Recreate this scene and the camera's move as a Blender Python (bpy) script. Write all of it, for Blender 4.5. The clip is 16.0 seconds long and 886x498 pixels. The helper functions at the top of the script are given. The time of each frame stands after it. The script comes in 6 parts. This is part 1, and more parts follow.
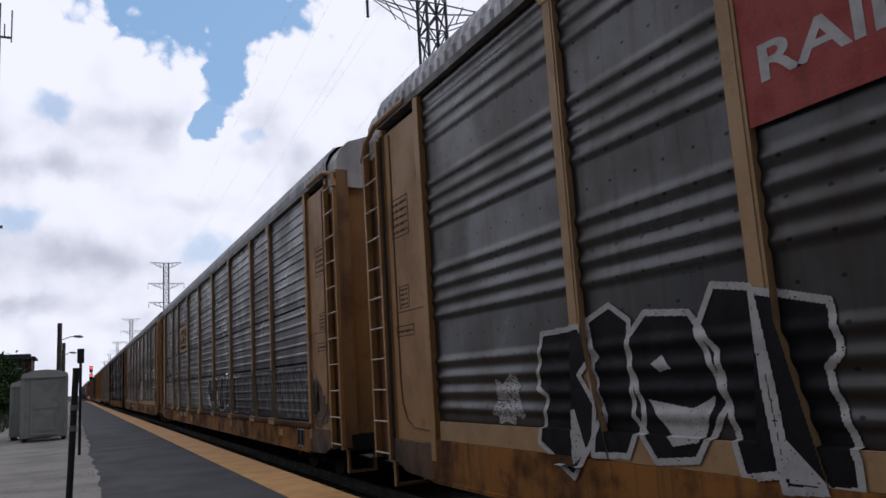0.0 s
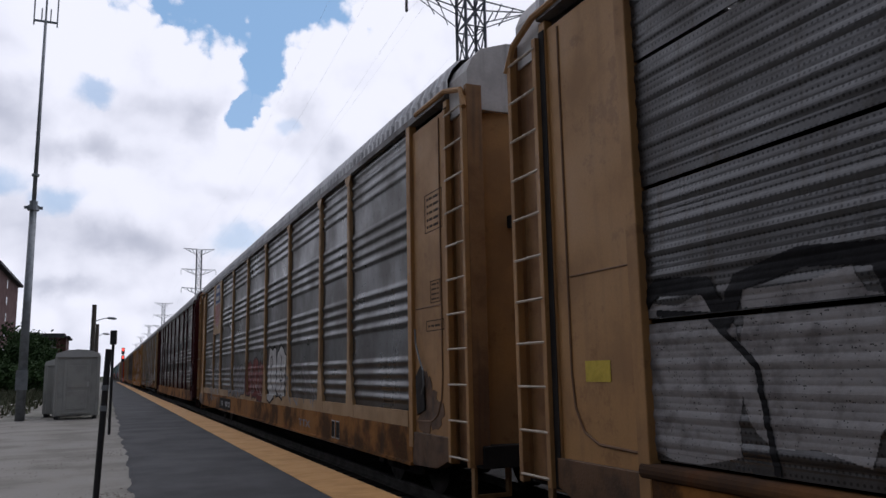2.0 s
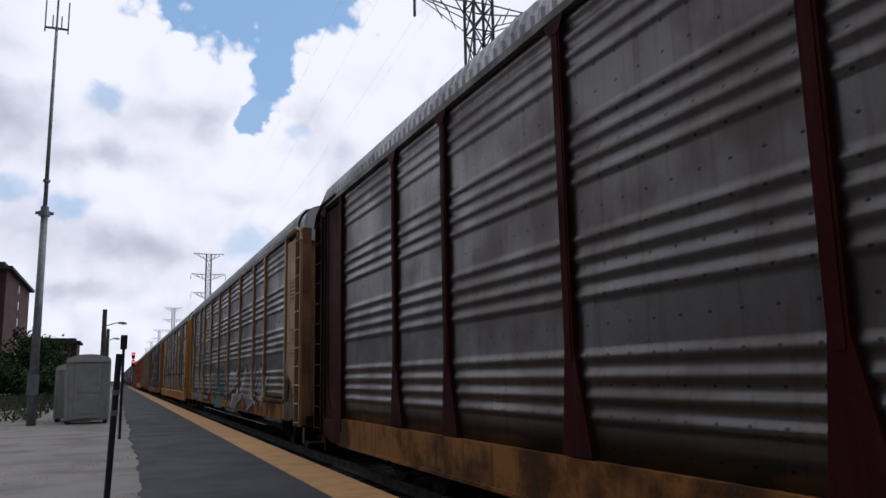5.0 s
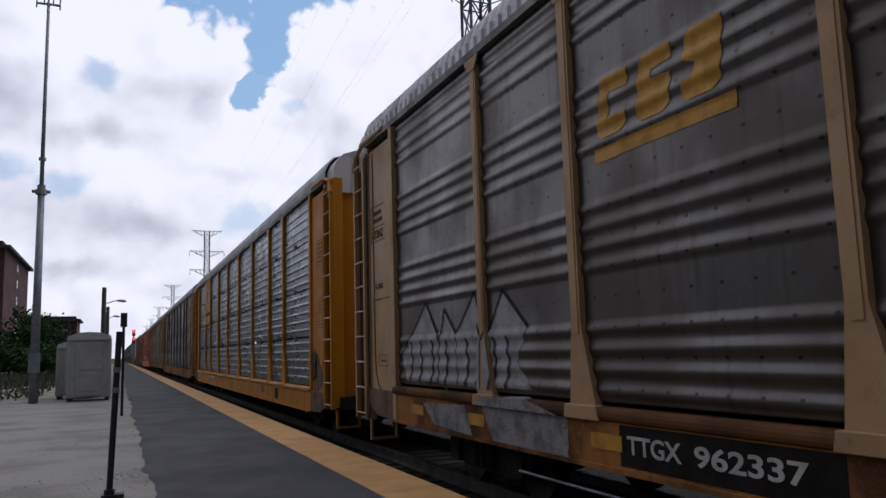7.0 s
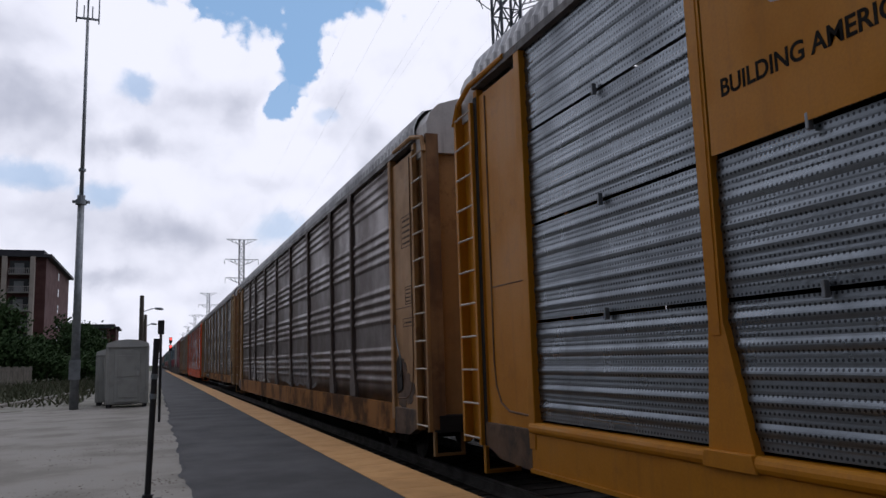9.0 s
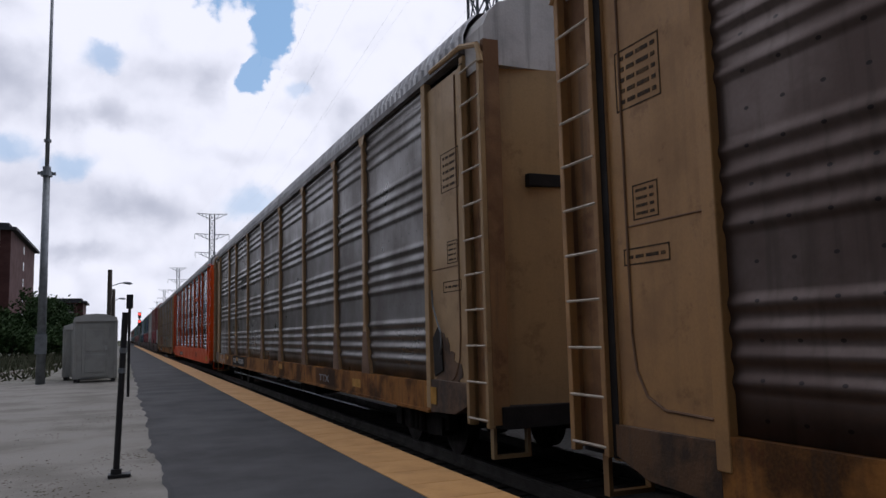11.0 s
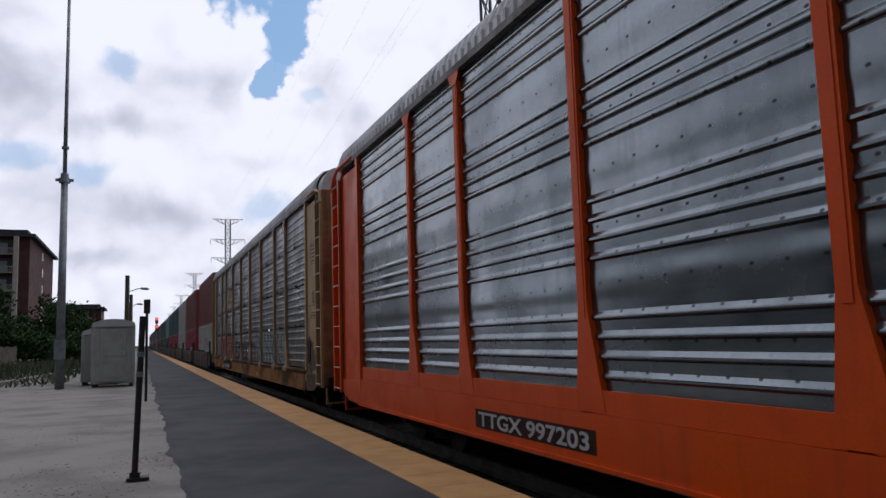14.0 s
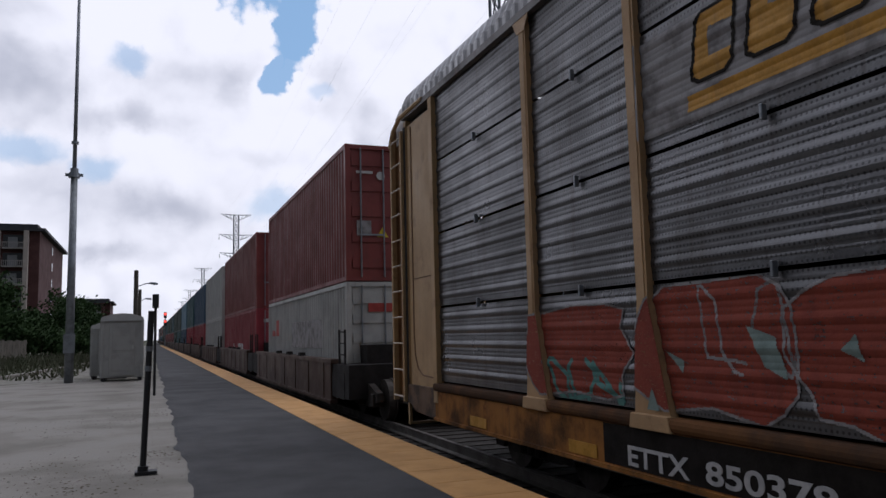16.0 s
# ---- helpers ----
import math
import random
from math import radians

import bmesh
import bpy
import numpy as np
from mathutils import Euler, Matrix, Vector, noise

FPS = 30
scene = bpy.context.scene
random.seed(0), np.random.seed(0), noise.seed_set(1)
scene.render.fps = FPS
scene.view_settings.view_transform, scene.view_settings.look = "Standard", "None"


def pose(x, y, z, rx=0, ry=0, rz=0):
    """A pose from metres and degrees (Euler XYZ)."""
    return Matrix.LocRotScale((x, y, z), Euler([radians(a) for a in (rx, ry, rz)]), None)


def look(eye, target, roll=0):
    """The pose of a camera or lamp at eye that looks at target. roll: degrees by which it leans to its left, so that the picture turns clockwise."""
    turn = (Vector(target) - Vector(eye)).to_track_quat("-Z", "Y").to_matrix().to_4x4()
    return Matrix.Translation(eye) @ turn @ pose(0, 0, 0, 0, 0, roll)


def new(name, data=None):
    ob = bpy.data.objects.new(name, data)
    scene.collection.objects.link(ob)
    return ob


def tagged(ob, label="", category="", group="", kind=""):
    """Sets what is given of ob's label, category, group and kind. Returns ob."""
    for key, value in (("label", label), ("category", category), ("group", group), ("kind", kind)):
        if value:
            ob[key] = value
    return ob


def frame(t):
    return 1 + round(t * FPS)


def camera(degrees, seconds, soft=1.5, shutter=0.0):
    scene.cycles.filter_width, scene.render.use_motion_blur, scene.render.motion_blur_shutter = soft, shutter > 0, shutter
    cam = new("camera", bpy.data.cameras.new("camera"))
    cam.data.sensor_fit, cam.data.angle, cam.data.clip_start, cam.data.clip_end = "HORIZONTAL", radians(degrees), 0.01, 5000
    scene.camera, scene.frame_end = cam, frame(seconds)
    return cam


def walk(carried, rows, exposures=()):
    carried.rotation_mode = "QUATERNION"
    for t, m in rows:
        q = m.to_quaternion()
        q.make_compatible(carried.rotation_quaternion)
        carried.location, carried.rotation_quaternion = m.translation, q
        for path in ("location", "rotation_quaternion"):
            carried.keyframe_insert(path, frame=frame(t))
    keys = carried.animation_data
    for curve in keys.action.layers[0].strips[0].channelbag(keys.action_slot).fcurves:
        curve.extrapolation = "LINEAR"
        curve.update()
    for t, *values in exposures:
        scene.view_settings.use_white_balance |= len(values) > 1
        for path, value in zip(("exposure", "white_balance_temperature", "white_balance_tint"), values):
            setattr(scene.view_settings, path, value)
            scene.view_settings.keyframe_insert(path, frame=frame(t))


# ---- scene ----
# ---- camera and its way ----
TURNS = [  # seconds, yaw, pitch, roll
    (0.0, -25.39, 9.18, 3.46), (0.5, -23.97, 9.20, 2.86), (1.0, -22.65, 9.56, 2.00), (1.5, -22.66, 8.84, 1.31),
    (2.0, -23.50, 8.95, 1.05), (2.5, -23.51, 9.01, 0.95), (3.0, -23.64, 9.37, 1.27), (3.5, -23.21, 9.33, 1.37),
    (4.0, -23.22, 9.54, 0.90), (6.5, -22.20, 7.99, 1.40), (7.0, -22.87, 7.39, 1.66), (7.5, -22.17, 7.30, 1.44),
    (8.0, -20.00, 7.19, 1.28), (8.5, -19.31, 7.39, 1.40), (9.0, -20.45, 7.98, 1.69), (11.5, -22.69, 6.01, 1.25),
    (12.0, -23.09, 6.31, 1.25), (12.5, -23.86, 5.98, 1.56), (13.0, -21.76, 6.72, 1.82), (13.5, -21.25, 6.74, 2.10),
    (14.0, -21.41, 6.49, 1.73), (14.5, -21.33, 6.33, 1.63), (15.0, -20.90, 6.42, 1.88), (15.5, -20.89, 6.14, 1.62),
    (16.0, -20.87, 6.23, 1.39),
]


def camera_pose(t, yaw, pitch, roll):
    # the standing camera sways by a few centimetres
    y, z = (float(np.interp(t, (2, 8, 14), q)) for q in ((-0.035, -0.013, 0.045), (1.276, 1.279, 1.250)))
    return pose(0.004, y, z, 90 + pitch, roll, yaw)


cam = camera(60.03, 16.0, soft=1.5)
walk(cam, [(r[0], camera_pose(*r)) for r in TURNS], [(0, -0.05, 6150, 15), (16, -0.05, 6150, 15)])

# ---- sky, sun, exposure ----
SUN_EL, SUN_AZ = 62, 48        # degrees; azimuth from +y towards +x


def nd(nt, kind, **kw):
    n = nt.nodes.new(kind)
    for k, v in kw.items():
        if k == "ins":
            for i, val in v.items():
                if hasattr(val, "is_linked"):
                    nt.links.new(val, n.inputs[i])
                else:
                    n.inputs[i].default_value = val
        elif k == "operation":
            n.operation = v
        elif k == "data_type":
            n.data_type = v
        elif k == "blend_type":
            n.blend_type = v
        elif k == "interpolation_type":
            n.interpolation_type = v
        elif k == "sky_type":
            n.sky_type = v
        elif k == "sun_disc":
            n.sun_disc = v
        elif k == "sun_elevation":
            n.sun_elevation = v
        elif k == "sun_rotation":
            n.sun_rotation = v
    return n


def mth(nt, op, a, b=0.0, c=0.0):
    return nd(nt, "ShaderNodeMath", operation=op, ins={0: a, 1: b, 2: c}).outputs[0]


def mixc(nt, fac, a, b, mode="MIX"):
    n = nd(nt, "ShaderNodeMix", data_type="RGBA", blend_type=mode)
    for i, v in ((0, fac), (6, a), (7, b)):
        if hasattr(v, "is_linked"):
            nt.links.new(v, n.inputs[i])
        else:
            n.inputs[i].default_value = v
    return n.outputs[2]


def ramp(nt, fac, lo, hi, a=0.0, b=1.0):
    return nd(nt, "ShaderNodeMapRange", interpolation_type="SMOOTHSTEP", ins={0: fac, 1: lo, 2: hi, 3: a, 4: b}).outputs[0]


def build_world():
    world = bpy.data.worlds.new("sky")
    scene.world = world
    world.use_nodes = True
    nt = world.node_tree
    nt.nodes.clear()
    tc = nd(nt, "ShaderNodeTexCoord").outputs["Generated"]
    sky = nd(nt, "ShaderNodeTexSky", sky_type="NISHITA", sun_disc=False, sun_elevation=radians(SUN_EL), sun_rotation=radians(SUN_AZ))
    # billowing edges: the direction is stirred by noise, and rounded heads push into the gaps
    stir = nd(nt, "ShaderNodeTexNoise", ins={"Vector": tc, "Scale": 20.0, "Detail": 8.0, "Roughness": 0.62}).outputs["Color"]
    off = nd(nt, "ShaderNodeVectorMath", operation="SUBTRACT", ins={0: stir, 1: (0.5, 0.5, 0.5)}).outputs[0]
    off = nd(nt, "ShaderNodeVectorMath", operation="SCALE", ins={0: off, "Scale": 0.04}).outputs[0]
    way = nd(nt, "ShaderNodeVectorMath", operation="ADD", ins={0: tc, 1: off}).outputs[0]
    s = nd(nt, "ShaderNodeSeparateXYZ", ins={0: way}).outputs
    az = mth(nt, "MULTIPLY", mth(nt, "ARCTAN2", s[0], s[1]), 57.2958)
    el = mth(nt, "MULTIPLY", mth(nt, "ARCSINE", s[2]), 57.2958)
    head = nd(nt, "ShaderNodeTexVoronoi", ins={"Vector": way, "Scale": 24.0}).outputs["Distance"]
    small = nd(nt, "ShaderNodeTexVoronoi", ins={"Vector": way, "Scale": 55.0}).outputs["Distance"]
    lobes = mth(nt, "MULTIPLY_ADD", small, 0.5, head)
    clear, rim, belly = None, None, None
    for a0, e0, wa, we, tilt, power in SKY_GAPS:
        da, de = mth(nt, "SUBTRACT", az, a0), mth(nt, "SUBTRACT", el, e0)
        da = mth(nt, "MULTIPLY_ADD", de, tilt, da)
        q = mth(nt, "ADD", mth(nt, "POWER", mth(nt, "ABSOLUTE", mth(nt, "DIVIDE", da, wa)), 2.0), mth(nt, "POWER", mth(nt, "ABSOLUTE", mth(nt, "DIVIDE", de, we)), 2.0))
        q = mth(nt, "SQRT", q)
        e = mth(nt, "MULTIPLY_ADD", lobes, -0.55, mth(nt, "ADD", q, 0.36))
        m = mth(nt, "MULTIPLY", ramp(nt, e, 0.84 if power > 0.8 else 0.3, 1.06 if power > 0.8 else 1.25, 1.0, 0.0), power)
        clear = m if clear is None else mth(nt, "MAXIMUM", clear, m)
        if power > 0.8:
            r = ramp(nt, q, 0.9, 2.3, 1.0, 0.0)
            rim = r if rim is None else mth(nt, "MAXIMUM", rim, r)
    for a0, e0, wa, we, power in SKY_BELLIES:
        da, de = mth(nt, "DIVIDE", mth(nt, "SUBTRACT", az, a0), wa), mth(nt, "DIVIDE", mth(nt, "SUBTRACT", el, e0), we)
        q = mth(nt, "SQRT", mth(nt, "MULTIPLY_ADD", da, da, mth(nt, "MULTIPLY", de, de)))
        m = mth(nt, "MULTIPLY", ramp(nt, q, 0.0, 1.35, 1.0, 0.0), power)
        belly = m if belly is None else mth(nt, "MAXIMUM", belly, m)
    # the rest of the dome, away from these gaps, is broken cloud too
    wide = nd(nt, "ShaderNodeTexNoise", ins={"Vector": tc, "Scale": 2.3, "Detail": 5.0}).outputs["Fac"]
    front = ramp(nt, s[1], 0.3, 0.6, 1.0, 0.0)
    clear = mth(nt, "MAXIMUM", clear, mth(nt, "MULTIPLY", mth(nt, "MULTIPLY", ramp(nt, wide, 0.55, 0.7), 0.7), front))
    # cloud shading: bright heads, grey bellies and folds; duller away from the sun
    heap = []
    for lift in ((0, 0, 0), (0.006, 0, 0.020)):
        at = nd(nt, "ShaderNodeVectorMath", operation="ADD", ins={0: tc, 1: lift}).outputs[0]
        heap.append(nd(nt, "ShaderNodeTexNoise", ins={"Vector": at, "Scale": 7.5, "Detail": 5.0, "Roughness": 0.40, "Distortion": 0.2}).outputs["Fac"])
    under = mth(nt, "SUBTRACT", heap[1], heap[0])
    big = nd(nt, "ShaderNodeTexNoise", ins={"Vector": way, "Scale": 4.5, "Detail": 3.0, "Roughness": 0.38}).outputs["Fac"]
    fold = mth(nt, "MULTIPLY_ADD", under, 2.6, mth(nt, "MULTIPLY_ADD", lobes, 0.16, mth(nt, "MULTIPLY", ramp(nt, big, 0.38, 0.75), 0.42)))
    shade = mth(nt, "ADD", mth(nt, "SUBTRACT", fold, 0.10), mth(nt, "MULTIPLY_ADD", rim, -0.40, belly))
    shade = mth(nt, "ADD", shade, ramp(nt, el, 2.0, 14.0, 0.16, 0.0))
    cloud = mixc(nt, ramp(nt, shade, -0.05, 1.0), (0.99, 1.0, 1.05, 1), (0.54, 0.565, 0.64, 1))
    sunward = nd(nt, "ShaderNodeVectorMath", operation="DOT_PRODUCT", ins={0: tc, 1: (0.55, 0.63, 0.55)}).outputs["Value"]
    dim = ramp(nt, sunward, -0.35, 0.50, 0.10, 1.0)
    cloud = mixc(nt, 1.0, cloud, nd(nt, "ShaderNodeCombineXYZ", ins={0: dim, 1: dim, 2: dim}).outputs[0], "MULTIPLY")
    blue = mixc(nt, 0.42, nd(nt, "ShaderNodeVectorMath", operation="SCALE", ins={0: sky.outputs[0], "Scale": 0.10}).outputs[0], (0.36, 0.68, 1.0, 1))
    total = mixc(nt, clear, cloud, blue)
    bg = nd(nt, "ShaderNodeBackground", ins={"Color": total, "Strength": 0.95})
    out = nd(nt, "ShaderNodeOutputWorld")
    nt.links.new(bg.outputs[0], out.inputs[0])


SKY_GAPS = [  # azimuth, elevation, half widths, lean, strength
    (8.0, 29.4, 9.2, 6.0, 0.0, 1.0),
    (10.3, 22.6, 1.7, 3.6, -0.25, 1.0),
    (9.1, 18.9, 1.15, 1.7, -0.3, 0.95),
    (-1.6, 19.2, 1.7, 1.1, 0.0, 0.6),
    (-8.6, 12.6, 3.2, 1.0, 0.0, 0.6),
    (-3.6, 11.8, 1.9, 0.9, 0.0, 0.6),
    (8.6, 9.8, 2.2, 1.3, -0.4, 0.5),
    (12.0, 17.7, 1.1, 0.7, 0.0, 0.4),
]
SKY_BELLIES = [  # azimuth, elevation, half widths, strength
    (-9.5, 17.0, 6.5, 3.0, 0.75),
    (-1.7, 15.2, 4.5, 1.4, 0.55),
    (-9.5, 22.5, 4.0, 3.5, 0.45),
    (5.4, 17.4, 1.5, 2.8, 0.32),
    (1.2, 22.0, 1.6, 2.0, 0.28),
    (13.2, 19.0, 2.4, 1.6, 0.45),
    (16.5, 22.0, 3.0, 2.0, 0.35),
    (0.6, 9.2, 3.6, 1.5, 0.42),
    (-3.3, 5.8, 3.0, 0.9, 0.5),
    (7.5, 13.0, 2.5, 1.0, 0.3),
]
sv = Vector((math.sin(radians(SUN_AZ)) * math.cos(radians(SUN_EL)), math.cos(radians(SUN_AZ)) * math.cos(radians(SUN_EL)), math.sin(radians(SUN_EL))))
build_world()
sun = new("sun", bpy.data.lights.new("sun", "SUN"))
sun.data.energy, sun.data.angle, sun.data.color = 0.35, radians(12), (1, 0.96, 0.9)
sun.matrix_world = look(sv * 60, (0, 0, 0))
scene.view_settings.exposure = 0.0


# ---- materials ----
def mat(name, base, rough=0.7, metal=0.0, dark=None, scale=3.0, amount=0.5, bump=0.15, grain=40.0, streak=0.0, rust=0.0, spec=0.4, holes=0.0, pitch=(0.042, 0.058), size=0.09, cover=(0.42, 0.66)):
    """A painted or bare surface: base colour, blotches of a second colour, fine grain relief, dirt streaks, rust."""
    m = bpy.data.materials.new(name)
    m.use_nodes = True
    nt = m.node_tree
    p = nt.nodes["Principled BSDF"]
    tc = nd(nt, "ShaderNodeTexCoord").outputs["Object"]
    rnd = nd(nt, "ShaderNodeObjectInfo").outputs["Random"]
    vec = nd(nt, "ShaderNodeVectorMath", operation="ADD", ins={0: tc, 1: (0, 0, 0)})
    sh = nd(nt, "ShaderNodeCombineXYZ", ins={0: mth(nt, "MULTIPLY", rnd, 17.0), 1: mth(nt, "MULTIPLY", rnd, 31.0), 2: 0.0}).outputs[0]
    nt.links.new(sh, vec.inputs[1])
    v = vec.outputs[0]
    n1 = nd(nt, "ShaderNodeTexNoise", ins={"Vector": v, "Scale": scale, "Detail": 7.0, "Roughness": 0.6}).outputs["Fac"]
    n2 = nd(nt, "ShaderNodeTexNoise", ins={"Vector": v, "Scale": grain, "Detail": 3.0}).outputs["Fac"]
    dk = dark or tuple(c * 0.55 for c in base)
    col = mixc(nt, mth(nt, "MULTIPLY", ramp(nt, n1, *cover), amount), (*base, 1), (*dk, 1))
    col = mixc(nt, mth(nt, "MULTIPLY", ramp(nt, n2, 0.35, 0.7), 0.25), col, (*[c * 0.7 for c in base], 1))
    if streak:
        mp = nd(nt, "ShaderNodeMapping", ins={"Vector": v, "Scale": (6.0, 6.0, 0.35)}).outputs[0]
        n3 = nd(nt, "ShaderNodeTexNoise", ins={"Vector": mp, "Scale": 1.6, "Detail": 5.0}).outputs["Fac"]
        col = mixc(nt, mth(nt, "MULTIPLY", ramp(nt, n3, 0.5, 0.72), streak), col, (0.05, 0.038, 0.03, 1))
    if rust:
        n4 = nd(nt, "ShaderNodeTexNoise", ins={"Vector": v, "Scale": scale * 2.2, "Detail": 8.0, "Roughness": 0.7}).outputs["Fac"]
        col = mixc(nt, mth(nt, "MULTIPLY", ramp(nt, n4, 0.55, 0.66), rust), col, (0.11, 0.04, 0.018, 1))
    if holes:
        sp = nd(nt, "ShaderNodeSeparateXYZ", ins={0: tc}).outputs
        fy = mth(nt, "SUBTRACT", mth(nt, "FRACT", mth(nt, "MULTIPLY", sp[1], 1 / pitch[0])), 0.5)
        fz = mth(nt, "SUBTRACT", mth(nt, "FRACT", mth(nt, "MULTIPLY", sp[2], 1 / pitch[1])), 0.5)
        r = mth(nt, "ADD", mth(nt, "POWER", mth(nt, "ABSOLUTE", fy), 2.0), mth(nt, "POWER", mth(nt, "ABSOLUTE", mth(nt, "MULTIPLY", fz, 1.35)), 2.0))
        col = mixc(nt, mth(nt, "MULTIPLY", ramp(nt, r, size * 0.5, size, 1.0, 0.0), holes), col, (0.01, 0.01, 0.012, 1))
    nt.links.new(col, p.inputs["Base Color"])
    nt.links.new(ramp(nt, n1, 0.3, 0.7, max(0.05, rough - 0.12), min(1.0, rough + 0.12)), p.inputs["Roughness"])
    p.inputs["Metallic"].default_value = metal
    p.inputs["Specular IOR Level"].default_value = spec
    if bump:
        b = nd(nt, "ShaderNodeBump", ins={"Strength": bump, "Distance": 0.02, "Height": mth(nt, "MULTIPLY_ADD", n1, 0.6, n2)})
        nt.links.new(b.outputs[0], p.inputs["Normal"])
    return m


def glow(name, rgb, strength):
    m = bpy.data.materials.new(name)
    m.use_nodes = True
    p = m.node_tree.nodes["Principled BSDF"]
    p.inputs["Base Color"].default_value = (*rgb, 1)
    p.inputs["Emission Color"].default_value = (*rgb, 1)
    p.inputs["Emission Strength"].default_value = strength
    return m


